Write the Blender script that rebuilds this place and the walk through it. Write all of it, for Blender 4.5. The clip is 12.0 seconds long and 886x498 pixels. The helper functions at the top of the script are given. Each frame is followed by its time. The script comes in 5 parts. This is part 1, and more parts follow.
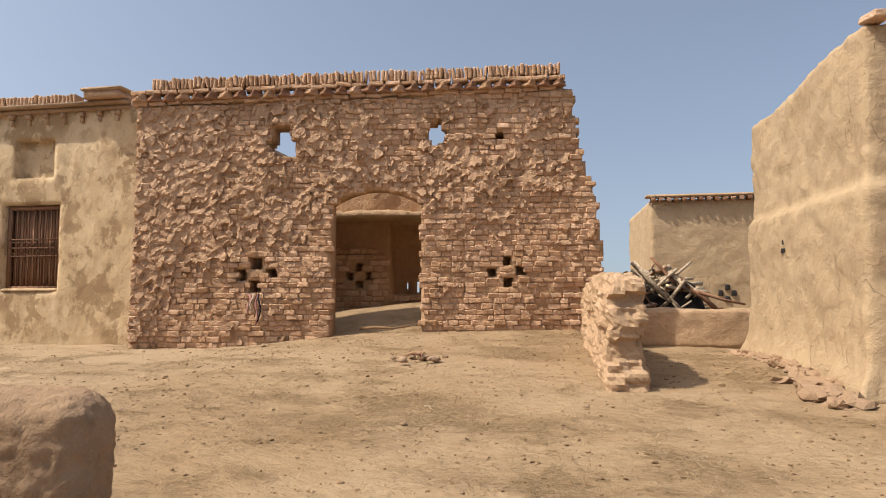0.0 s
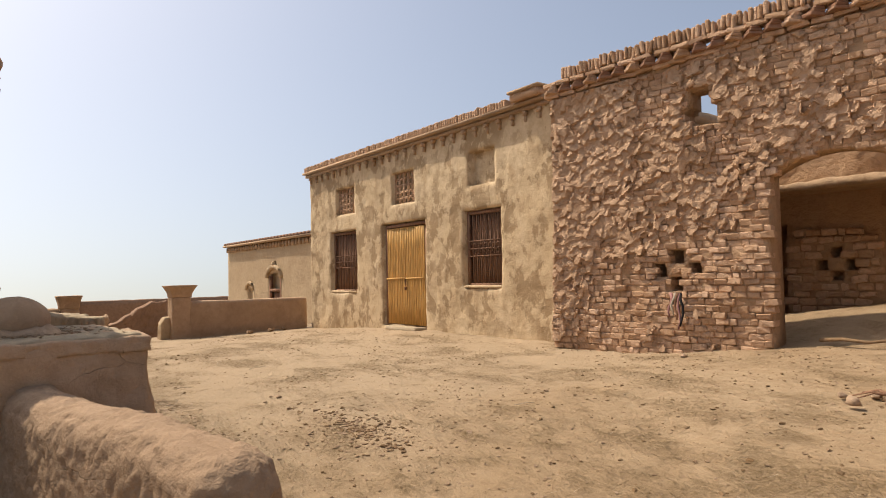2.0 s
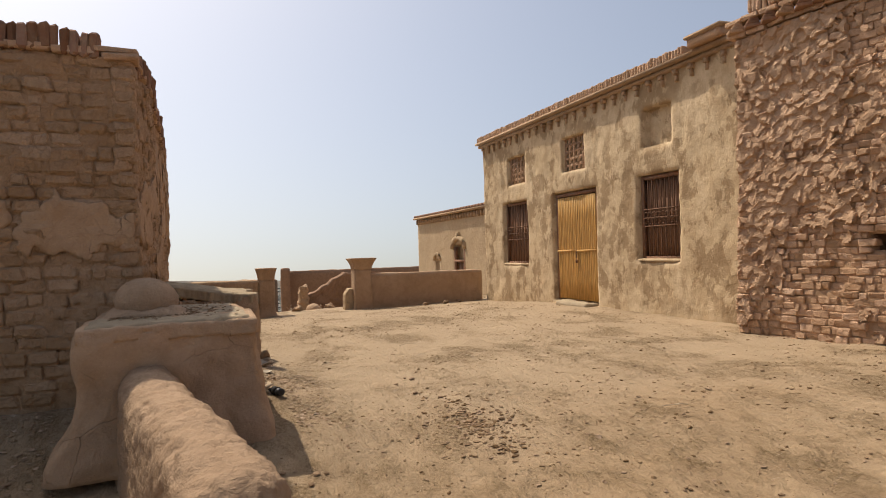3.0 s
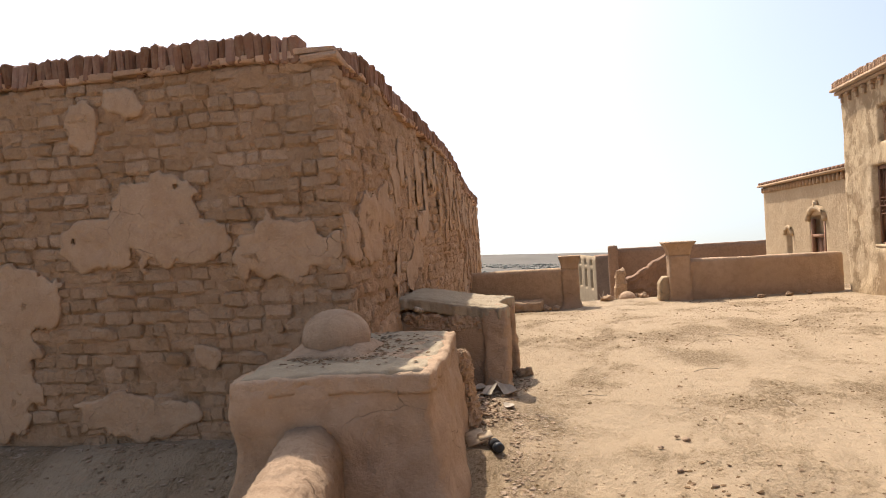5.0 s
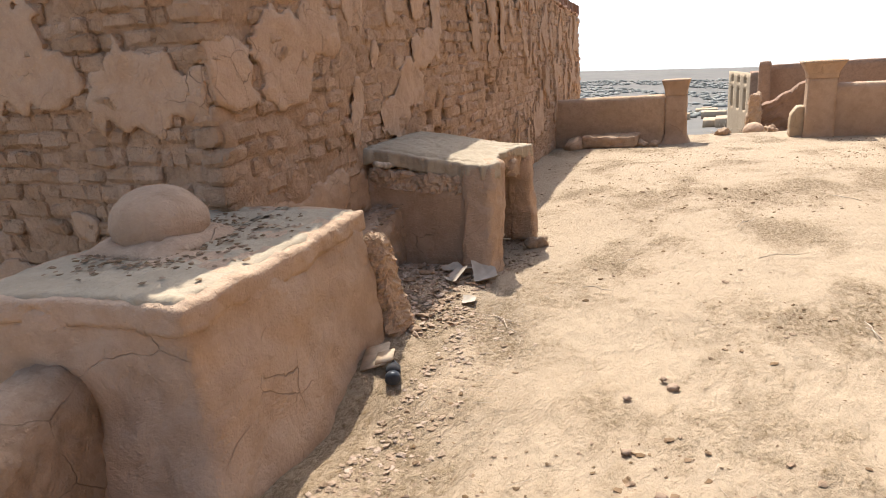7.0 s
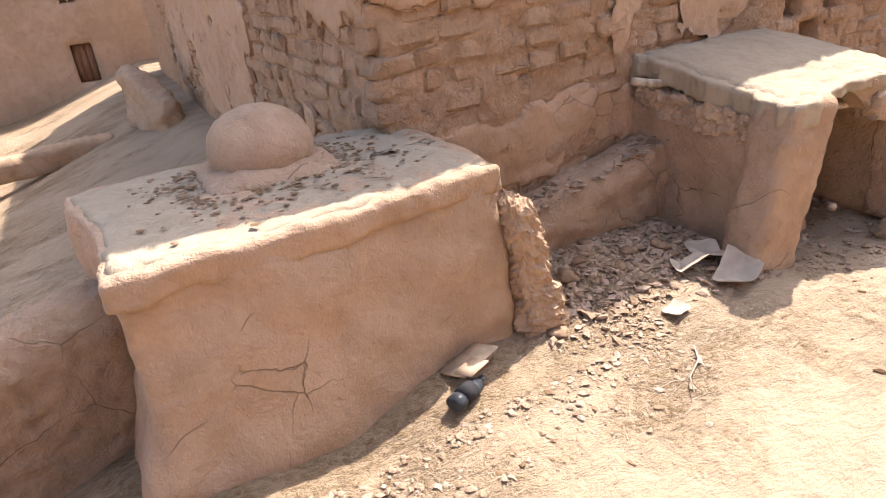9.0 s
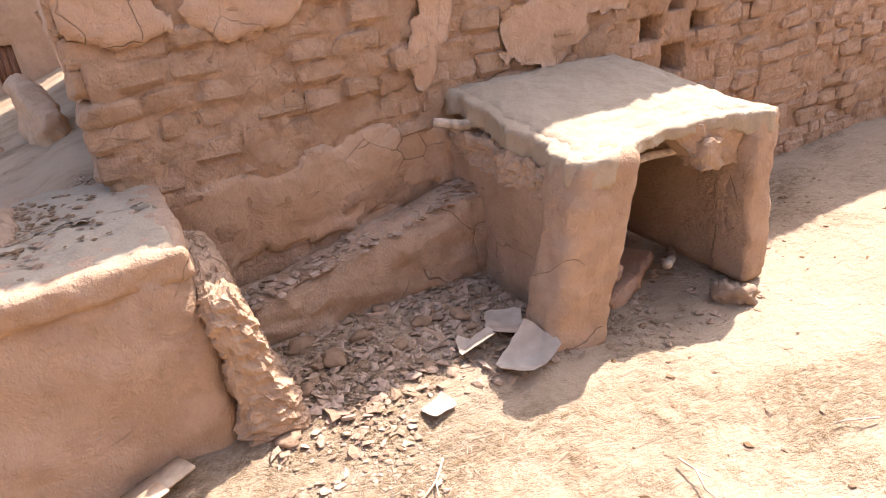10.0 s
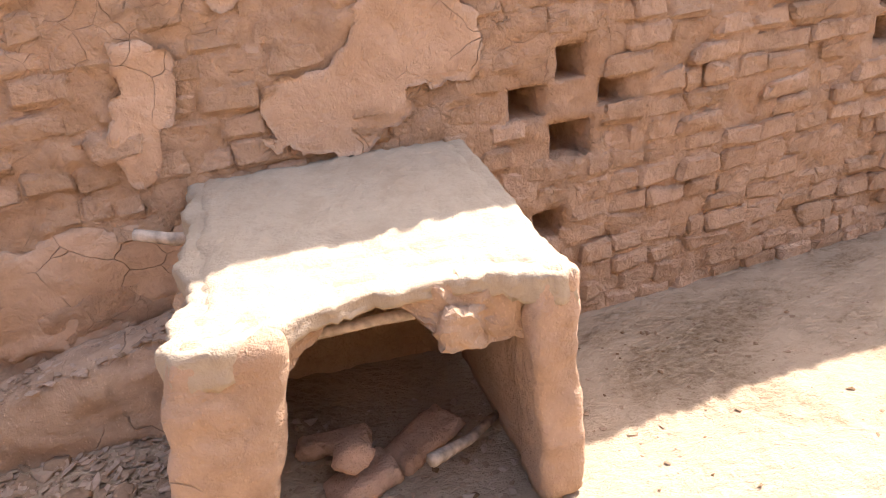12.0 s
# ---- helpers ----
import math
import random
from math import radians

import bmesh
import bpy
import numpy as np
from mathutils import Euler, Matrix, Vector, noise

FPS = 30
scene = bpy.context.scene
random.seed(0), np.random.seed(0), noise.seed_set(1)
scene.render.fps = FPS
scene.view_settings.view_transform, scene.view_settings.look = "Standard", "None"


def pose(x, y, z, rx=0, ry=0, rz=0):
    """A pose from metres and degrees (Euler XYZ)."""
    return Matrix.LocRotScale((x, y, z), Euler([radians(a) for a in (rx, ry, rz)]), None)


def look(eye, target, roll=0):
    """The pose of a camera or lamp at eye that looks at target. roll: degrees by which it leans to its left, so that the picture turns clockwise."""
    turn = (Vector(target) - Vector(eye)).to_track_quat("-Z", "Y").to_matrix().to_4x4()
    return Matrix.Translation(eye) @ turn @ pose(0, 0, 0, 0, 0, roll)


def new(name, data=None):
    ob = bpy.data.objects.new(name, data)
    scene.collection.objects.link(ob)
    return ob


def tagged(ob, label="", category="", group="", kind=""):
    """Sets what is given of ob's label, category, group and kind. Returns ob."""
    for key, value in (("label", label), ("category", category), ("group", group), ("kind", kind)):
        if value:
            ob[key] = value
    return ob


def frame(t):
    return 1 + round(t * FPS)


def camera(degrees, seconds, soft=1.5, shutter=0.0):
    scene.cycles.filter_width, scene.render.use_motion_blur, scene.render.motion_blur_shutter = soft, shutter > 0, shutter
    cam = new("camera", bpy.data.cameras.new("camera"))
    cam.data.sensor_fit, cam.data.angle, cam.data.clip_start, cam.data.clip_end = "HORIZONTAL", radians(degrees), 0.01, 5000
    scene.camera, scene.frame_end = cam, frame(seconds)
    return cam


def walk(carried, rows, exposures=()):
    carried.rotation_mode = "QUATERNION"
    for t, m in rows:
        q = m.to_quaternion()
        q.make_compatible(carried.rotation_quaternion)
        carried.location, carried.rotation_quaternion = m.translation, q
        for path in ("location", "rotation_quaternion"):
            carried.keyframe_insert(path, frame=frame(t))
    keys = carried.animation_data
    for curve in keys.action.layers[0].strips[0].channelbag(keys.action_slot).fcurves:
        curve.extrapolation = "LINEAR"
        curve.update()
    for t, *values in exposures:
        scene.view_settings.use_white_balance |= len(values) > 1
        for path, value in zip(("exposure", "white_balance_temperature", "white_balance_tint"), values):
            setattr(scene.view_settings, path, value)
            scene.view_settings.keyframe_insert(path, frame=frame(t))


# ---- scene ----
cam = camera(68.8, 12.0, soft=1.0)
METRES, EYE, TILT, LEAN, TURN = 10.5, 1.5, 0.0, 0.0, 10.0
ROWS = [
    (0.0, 0.0, 0.0, 0.0, 0.01, 3.65, 0.1),
    (0.5, 0.0195, 0.0368, 0.0026, 7.73, 3.84, 0.02),
    (1.0, 0.0432, 0.0731, 0.0065, 21.45, 4.06, 0.66),
    (1.5, 0.0591, 0.1055, 0.0133, 34.83, 3.26, 0.91),
    (2.0, 0.0615, 0.1498, 0.0196, 43.45, 2.4, 1.18),
    (2.5, 0.0638, 0.1876, 0.0218, 51.37, 1.38, 1.69),
    (3.0, 0.0544, 0.2245, 0.0254, 60.86, 0.05, 1.62),
    (3.5, 0.0355, 0.2527, 0.0351, 70.37, -0.6, 2.41),
    (5.5, -0.0808, 0.36, 0.0504, 92.98, -0.86, 3.58),
    (6.0, -0.119, 0.393, 0.0503, 93.76, -1.05, 3.55),
    (6.5, -0.1522, 0.4174, 0.0454, 94.86, -7.29, 4.09),
    (7.0, -0.1885, 0.437, 0.052, 102.67, -16.16, 4.21),
    (7.5, -0.2183, 0.4438, 0.0564, 119.97, -20.65, 4.88),
    (9.5, -0.3791, 0.5024, 0.0567, 142.19, -25.03, 5.46),
    (10.0, -0.4301, 0.5052, 0.0578, 140.64, -25.53, 5.17),
    (10.5, -0.4705, 0.5091, 0.0568, 141.22, -24.56, 5.28),
    (11.0, -0.5191, 0.5138, 0.059, 143.69, -24.76, 4.93),
    (11.5, -0.5541, 0.5078, 0.0605, 149.17, -25.67, 4.88),
    (12.0, -0.5987, 0.5094, 0.0633, 153.69, -24.91, 5.26),
]
EXPOSURES = [(0.0, 0.13, 6650, 10), (1.0, 0.47, 6750, 10), (1.5, 0.38, 6800, 10), (2.0, 0.04, 6800, 11), (3.5, -0.17, 6700, 11), (5.5, 0.6, 6300, 12), (6.5, 0.75, 6000, 13), (7.0, 0.8, 5800, 9), (7.5, 0.97, 5900, 14), (9.5, 1.45, 5900, 17), (10.0, 1.56, 5900, 20), (10.5, 1.75, 5900, 20), (12.0, 1.76, 5930, 19)]
walk(cam, [(t, pose(0, 0, EYE, TILT, LEAN, TURN) @ pose(METRES * x, METRES * y, METRES * z, 90 + pitch, roll, yaw)) for t, x, y, z, yaw, pitch, roll in ROWS], EXPOSURES)

# ---- world and sun ----
SUN_FROM = Vector((-0.64, -0.31, 1.0)).normalized()
world = bpy.data.worlds.new("sky")
scene.world = world
world.use_nodes = True
wn = world.node_tree.nodes
sky = wn.new("ShaderNodeTexSky")
sky.sky_type = "NISHITA"
sky.sun_disc = False
sky.sun_elevation = math.asin(SUN_FROM.z)
sky.sun_rotation = math.atan2(SUN_FROM.x, SUN_FROM.y)
sky.air_density, sky.dust_density, sky.ozone_density = 1.0, 3.2, 1.0
wn["Background"].inputs["Strength"].default_value = 0.148
heading, lift = wn.new("ShaderNodeTexCoord"), wn.new("ShaderNodeVectorMath")
lift.operation = "MULTIPLY_ADD"
lift.inputs[1].default_value, lift.inputs[2].default_value = (1, 1, 0.85), (0, 0, 0.11)
world.node_tree.links.new(heading.outputs["Generated"], lift.inputs[0])
world.node_tree.links.new(lift.outputs[0], sky.inputs["Vector"])
hazy = wn.new("ShaderNodeHueSaturation")
hazy.inputs["Saturation"].default_value = 0.8
world.node_tree.links.new(sky.outputs[0], hazy.inputs["Color"])
world.node_tree.links.new(hazy.outputs[0], wn["Background"].inputs["Color"])
sun_data = bpy.data.lights.new("sun", "SUN")
sun_data.energy, sun_data.angle, sun_data.color = 4.5, radians(0.55), (1.0, 0.92, 0.80)
sun = new("sun", sun_data)
sun.matrix_world = look(SUN_FROM * 60, (0, 0, 0))


# ---- materials ----
def nodes_of(name, rough):
    m = bpy.data.materials.new(name)
    m.use_nodes = True
    b = m.node_tree.nodes["Principled BSDF"]
    b.inputs["Roughness"].default_value = rough
    b.inputs["Specular IOR Level"].default_value = 0.15
    return m, m.node_tree.nodes, m.node_tree.links, b


def earth(name, c1, c2, c3, big=0.7, fine=9.0, grain=70.0, bump=0.5, cracks=0.0, per_piece=0.0, per_island=0.0, rough=0.95, stretch=(1, 1, 1), straw=0.0, worn=0.0, wscale=2.0, cscale=2.1, soft_worn=0.05, relief=0.03, lost_at=0.5, worn_depth=0.5, litter_tone=None, pale_west=None):
    """Mud, brick or soil: three tones at two scales, grain, optional cracks and straw."""
    m, n, l, b = nodes_of(name, rough)
    geo = n.new("ShaderNodeNewGeometry")
    mp = n.new("ShaderNodeMapping")
    mp.inputs["Scale"].default_value = stretch
    l.new(geo.outputs["Position"], mp.inputs["Vector"])
    pos = mp.outputs[0]

    def nz(scale, detail=5.0, rough_=0.6, dist=0.0):
        t = n.new("ShaderNodeTexNoise")
        t.inputs["Scale"].default_value, t.inputs["Detail"].default_value = scale, detail
        t.inputs["Roughness"].default_value, t.inputs["Distortion"].default_value = rough_, dist
        l.new(pos, t.inputs["Vector"])
        return t.outputs["Fac"]

    def ramp(fac, lo, hi):
        r = n.new("ShaderNodeMapRange")
        r.inputs["From Min"].default_value, r.inputs["From Max"].default_value = lo, hi
        l.new(fac, r.inputs["Value"])
        return r.outputs[0]

    def mix(fac, a, c, blend="MIX"):
        x = n.new("ShaderNodeMix")
        x.data_type, x.blend_type = "RGBA", blend
        for k, v in ((0, fac), (6, a), (7, c)):
            if isinstance(v, (tuple, float, int)):
                x.inputs[k].default_value = (*v, 1) if isinstance(v, tuple) else v
            else:
                l.new(v, x.inputs[k])
        return x.outputs[2]

    def math_(op, a, c):
        x = n.new("ShaderNodeMath")
        x.operation = op
        for k, v in ((0, a), (1, c)):
            if isinstance(v, (float, int)):
                x.inputs[k].default_value = v
            else:
                l.new(v, x.inputs[k])
        return x.outputs[0]

    large, mid, small = nz(big, 4, 0.65, 0.4), nz(fine, 6, 0.7, 0.2), nz(grain, 3, 0.7)
    col = mix(ramp(large, 0.35, 0.65), c1, c2)
    col = mix(math_("MULTIPLY", ramp(mid, 0.45, 0.72), 0.75), col, c3)
    col = mix(math_("MULTIPLY", ramp(small, 0.3, 0.75), 0.15), col, tuple(0.55 * v for v in c3))
    if per_piece or per_island:
        r = n.new("ShaderNodeObjectInfo").outputs["Random"] if per_piece else geo.outputs["Random Per Island"]
        h = n.new("ShaderNodeHueSaturation")
        w = per_piece or per_island
        l.new(math_("ADD", math_("MULTIPLY", r, w), 1.0 - w * 0.5), h.inputs["Value"])
        l.new(math_("ADD", math_("MULTIPLY", r, -w * 0.4), 1.0 + w * 0.2), h.inputs["Saturation"])
        l.new(col, h.inputs["Color"])
        col = h.outputs[0]
    height = math_("ADD", math_("MULTIPLY", mid, 0.9), math_("MULTIPLY", small, 0.045))
    if worn:
        lost = math_("MULTIPLY", ramp(nz(wscale, 9, 0.68, 0.2), lost_at, lost_at + soft_worn), ramp(nz(wscale * 0.4, 2), 0.30, 0.5))
        col = mix(math_("MULTIPLY", lost, worn), col, tuple(0.8 * v for v in c3))
        height = math_("SUBTRACT", height, math_("MULTIPLY", lost, worn_depth * worn))
    if pale_west:
        sep = n.new("ShaderNodeSeparateXYZ")
        l.new(geo.outputs["Position"], sep.inputs[0])
        west = math_("ADD", ramp(sep.outputs[0], -2.5, -7.5), math_("MULTIPLY", nz(0.6, 5, 0.65), 1.1))
        col = mix(math_("MULTIPLY", ramp(west, 0.62, 1.2), 0.85), col, pale_west)
    if litter_tone:
        trodden = ramp(nz(0.9, 7, 0.72, 0.3), 0.48, 0.6)
        fleck = math_("ADD", math_("MULTIPLY", ramp(nz(26, 4, 0.75), 0.42, 0.66), 0.75), 0.2)
        col = mix(math_("MULTIPLY", trodden, fleck), col, litter_tone)
        height = math_("ADD", height, math_("MULTIPLY", math_("MULTIPLY", trodden, fleck), 0.25))
    if straw:
        st = n.new("ShaderNodeTexVoronoi")
        st.feature = "F1"
        st.inputs["Scale"].default_value = 34
        mp2 = n.new("ShaderNodeMapping")
        mp2.inputs["Scale"].default_value = (2.2, 0.7, 1.4)
        mp2.inputs["Rotation"].default_value = (0.3, 0.5, 0.7)
        l.new(geo.outputs["Position"], mp2.inputs["Vector"])
        l.new(mp2.outputs[0], st.inputs["Vector"])
        col = mix(math_("MULTIPLY", ramp(st.outputs["Distance"], 0.28, 0.1), straw), col, tuple(min(0.7, 1.35 * v) for v in c1))
        height = math_("ADD", height, math_("MULTIPLY", ramp(st.outputs["Distance"], 0.3, 0.1), 0.05))
    if cracks:
        warp = n.new("ShaderNodeTexNoise")
        warp.inputs["Scale"].default_value, warp.inputs["Detail"].default_value = 2.5, 4
        l.new(geo.outputs["Position"], warp.inputs["Vector"])
        add = mix(0.22, geo.outputs["Position"], warp.outputs["Color"], "ADD")
        v = n.new("ShaderNodeTexVoronoi")
        v.feature = "DISTANCE_TO_EDGE"
        v.inputs["Scale"].default_value = cscale
        l.new(add, v.inputs["Vector"])
        line = math_("MULTIPLY", ramp(v.outputs["Distance"], 0.0032 * cscale ** 0.5, 0.001), ramp(nz(1.9, 3), 0.52, 0.62))
        col = mix(math_("MULTIPLY", line, cracks), col, tuple(0.3 * q for q in c2))
        height = math_("SUBTRACT", height, math_("MULTIPLY", line, 1.2 * cracks))
    l.new(col, b.inputs["Base Color"])
    bp = n.new("ShaderNodeBump")
    bp.inputs["Strength"].default_value, bp.inputs["Distance"].default_value = bump, relief
    l.new(height, bp.inputs["Height"])
    l.new(bp.outputs[0], b.inputs["Normal"])
    return m


def plain(name, colour, rough=0.6, metal=0.0, vary=0.3, scale=20.0, stretch=(1, 1, 1), bump=0.2):
    m, n, l, b = nodes_of(name, rough)
    b.inputs["Metallic"].default_value = metal
    geo = n.new("ShaderNodeNewGeometry")
    mp = n.new("ShaderNodeMapping")
    mp.inputs["Scale"].default_value = stretch
    l.new(geo.outputs["Position"], mp.inputs["Vector"])
    t = n.new("ShaderNodeTexNoise")
    t.inputs["Scale"].default_value, t.inputs["Detail"].default_value = scale, 6
    l.new(mp.outputs[0], t.inputs["Vector"])
    r = n.new("ShaderNodeValToRGB")
    r.color_ramp.elements[0].position, r.color_ramp.elements[1].position = 0.3, 0.7
    r.color_ramp.elements[0].color = (*[v * (1 - vary) for v in colour], 1)
    r.color_ramp.elements[1].color = (*[min(1, v * (1 + vary)) for v in colour], 1)
    l.new(t.outputs["Fac"], r.inputs[0])
    l.new(r.outputs[0], b.inputs["Base Color"])
    bp = n.new("ShaderNodeBump")
    bp.inputs["Strength"].default_value, bp.inputs["Distance"].default_value = bump, 0.01
    l.new(t.outputs["Fac"], bp.inputs["Height"])
    l.new(bp.outputs[0], b.inputs["Normal"])
    return m


SOIL = earth("dusty_soil", (0.405, 0.294, 0.18), (0.35, 0.24, 0.137), (0.285, 0.188, 0.105), 0.45, 8.5, 60, 1.0, worn=0.3, wscale=2.3, soft_worn=0.1, relief=0.05, lost_at=0.53, stretch=(1, 1.5, 1), worn_depth=0.6, litter_tone=(0.19, 0.123, 0.058), pale_west=(0.405, 0.302, 0.193))
RENDER = earth("pale_mud_render", (0.63, 0.482, 0.306), (0.57, 0.424, 0.255), (0.39, 0.262, 0.143), 1.3, 5.0, 60, 0.9, 0.0, worn=0.85, wscale=3.2, lost_at=0.495, soft_worn=0.05, relief=0.035, stretch=(1, 1, 0.75), worn_depth=0.12)
RENDER2 = earth("plain_mud_render", (0.49, 0.366, 0.228), (0.44, 0.32, 0.195), (0.37, 0.258, 0.152), 1.1, 7.0, 60, 1.0, 0.35, worn=0.25, wscale=1.6, soft_worn=0.2, relief=0.035, worn_depth=0.1, cscale=3.5)
SMOOTH = earth("smooth_mud_render", (0.50, 0.345, 0.225), (0.44, 0.295, 0.18), (0.36, 0.23, 0.135), 1.1, 7.0, 60, 0.9, 0.32, straw=0.16, worn=0.2, wscale=2.5, relief=0.04)
PATCH = earth("old_plaster", (0.56, 0.374, 0.232), (0.50, 0.325, 0.194), (0.42, 0.262, 0.151), 1.5, 8.0, 60, 1.0, 0.4, cscale=5.0, straw=0.15, relief=0.04)
ROUGH = earth("rough_mud_render", (0.50, 0.345, 0.22), (0.42, 0.285, 0.17), (0.32, 0.205, 0.12), 1.2, 11, 60, 1.0, 0.3, straw=0.35)
BRICK = earth("mud_brick", (0.64, 0.418, 0.268), (0.565, 0.357, 0.217), (0.45, 0.275, 0.163), 0.9, 16, 80, 1.0, relief=0.05, per_piece=0.3)
BRICK_REST = earth("mud_brick_rest", (0.64, 0.418, 0.268), (0.565, 0.357, 0.217), (0.45, 0.275, 0.163), 0.9, 16, 80, 1.0, relief=0.05, per_island=0.3)
JOINT = earth("mud_joint", (0.52, 0.34, 0.205), (0.45, 0.285, 0.165), (0.35, 0.215, 0.12), 1.1, 12, 80, 1.0, relief=0.05)
SCALES = earth("spalled_mud_coat", (0.58, 0.383, 0.246), (0.515, 0.33, 0.2), (0.41, 0.253, 0.149), 1.2, 10, 80, 1.0, relief=0.06)
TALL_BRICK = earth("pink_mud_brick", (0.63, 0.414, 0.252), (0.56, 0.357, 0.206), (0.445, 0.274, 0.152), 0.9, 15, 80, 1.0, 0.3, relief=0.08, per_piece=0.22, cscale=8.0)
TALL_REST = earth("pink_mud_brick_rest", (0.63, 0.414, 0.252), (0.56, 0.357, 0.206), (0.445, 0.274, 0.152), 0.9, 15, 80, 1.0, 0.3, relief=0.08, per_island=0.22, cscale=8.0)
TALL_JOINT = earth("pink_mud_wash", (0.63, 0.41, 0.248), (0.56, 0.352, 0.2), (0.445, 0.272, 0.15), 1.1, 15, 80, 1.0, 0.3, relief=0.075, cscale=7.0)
# Dark red mud; also carries the shade of the broken ruin and the flank.
SHADE_DARK_MUD = earth("shade_dark_red_mud", (0.33, 0.205, 0.13), (0.28, 0.17, 0.105), (0.2, 0.12, 0.072), 1.0, 8, 60, 0.8)
FIRED = earth("fired_brick", (0.30, 0.155, 0.095), (0.24, 0.13, 0.085), (0.36, 0.24, 0.15), 2.0, 14, 80, 0.5, per_island=0.55)
BROWN_MUD = earth("brown_mud", (0.40, 0.275, 0.177), (0.34, 0.228, 0.14), (0.26, 0.167, 0.1), 1.2, 11, 60, 1.0, 0.25, straw=0.2)
DADO = earth("mud_dado", (0.55, 0.37, 0.232), (0.48, 0.312, 0.182), (0.38, 0.24, 0.137), 1.2, 9.0, 70, 1.0, 0.45, cscale=5.0)
DUST = earth("grey_dust_top", (0.43, 0.345, 0.232), (0.385, 0.3, 0.197), (0.34, 0.257, 0.162), 1.5, 9, 60, 0.8)
RUBBLE = earth("mud_rubble", (0.42, 0.305, 0.205), (0.36, 0.25, 0.16), (0.28, 0.185, 0.11), 1.5, 16, 80, 0.6, per_island=0.5)
CLOD = earth("clods", (0.31, 0.205, 0.12), (0.25, 0.16, 0.09), (0.18, 0.11, 0.06), 1.5, 16, 80, 0.5, per_island=0.7)
PLAIN_FAR = earth("far_plain", (0.18, 0.155, 0.125), (0.145, 0.128, 0.104), (0.115, 0.105, 0.084), 0.012, 0.05, 0.4, 0.1)
REED = plain("yellow_reed", (0.55, 0.32, 0.105), 0.6, 0, 0.35, 6, (8, 8, 0.6), 0.3)
DARKWOOD = plain("weathered_dark_wood", (0.25, 0.135, 0.08), 0.75, 0, 0.4, 8, (9, 9, 0.5), 0.4)
IRON = plain("rusty_iron", (0.16, 0.085, 0.05), 0.7, 0.4, 0.4, 30)
DEADWOOD = plain("grey_dead_wood", (0.44, 0.35, 0.25), 0.85, 0, 0.4, 10, (3, 3, 3), 0.4)
PINKRAG = plain("faded_pink_cloth", (0.34, 0.17, 0.15), 0.9, 0, 0.35, 14)
# Black cloth, also the painted shade inside the vents.
BLACKRAG_AND_HOLES = plain("black_cloth_and_hole_shade", (0.03, 0.027, 0.026), 0.9, 0, 0.4, 10)
SHEET = plain("dusty_grey_sheet", (0.43, 0.355, 0.265), 0.8, 0, 0.2, 12)
CARD = plain("dirty_cardboard", (0.50, 0.37, 0.24), 0.9, 0, 0.25, 18)
PLASTIC = plain("black_plastic", (0.04, 0.042, 0.045), 0.35, 0, 0.5, 25)
# Far scrub is paled: distance haze is mixed into its colour.
HAZED_LEAF = earth("hazed_foliage", (0.25, 0.235, 0.195), (0.22, 0.21, 0.172), (0.27, 0.255, 0.21), 0.05, 0.5, 2, 0.2)


# ---- builders ----
def fbm(p, f, o=4):
    return noise.fractal(Vector(p) * f, 0.7, 2.1, o)


def link(name, bm, mat, parent=None, smooth=True):
    me = bpy.data.meshes.new(name)
    bm.normal_update()
    bm.to_mesh(me)
    bm.free()
    if mat:
        me.materials.append(mat)
    if smooth:
        me.polygons.foreach_set("use_smooth", [True] * len(me.polygons))
    ob = new(name, me)
    if parent:
        ob.parent = parent
    return ob


def part(name, bm, mat, parent, label="", smooth=True):
    ob = link(name, bm, mat, parent, smooth)
    return tagged(ob, label) if label else ob


def thing(name, label, category, group="", at=(0, 0, 0), turn=0.0):
    ob = new(name)
    ob.empty_display_size = 0.1
    ob.matrix_basis = pose(*at, 0, 0, turn)
    return tagged(ob, label, category, group)


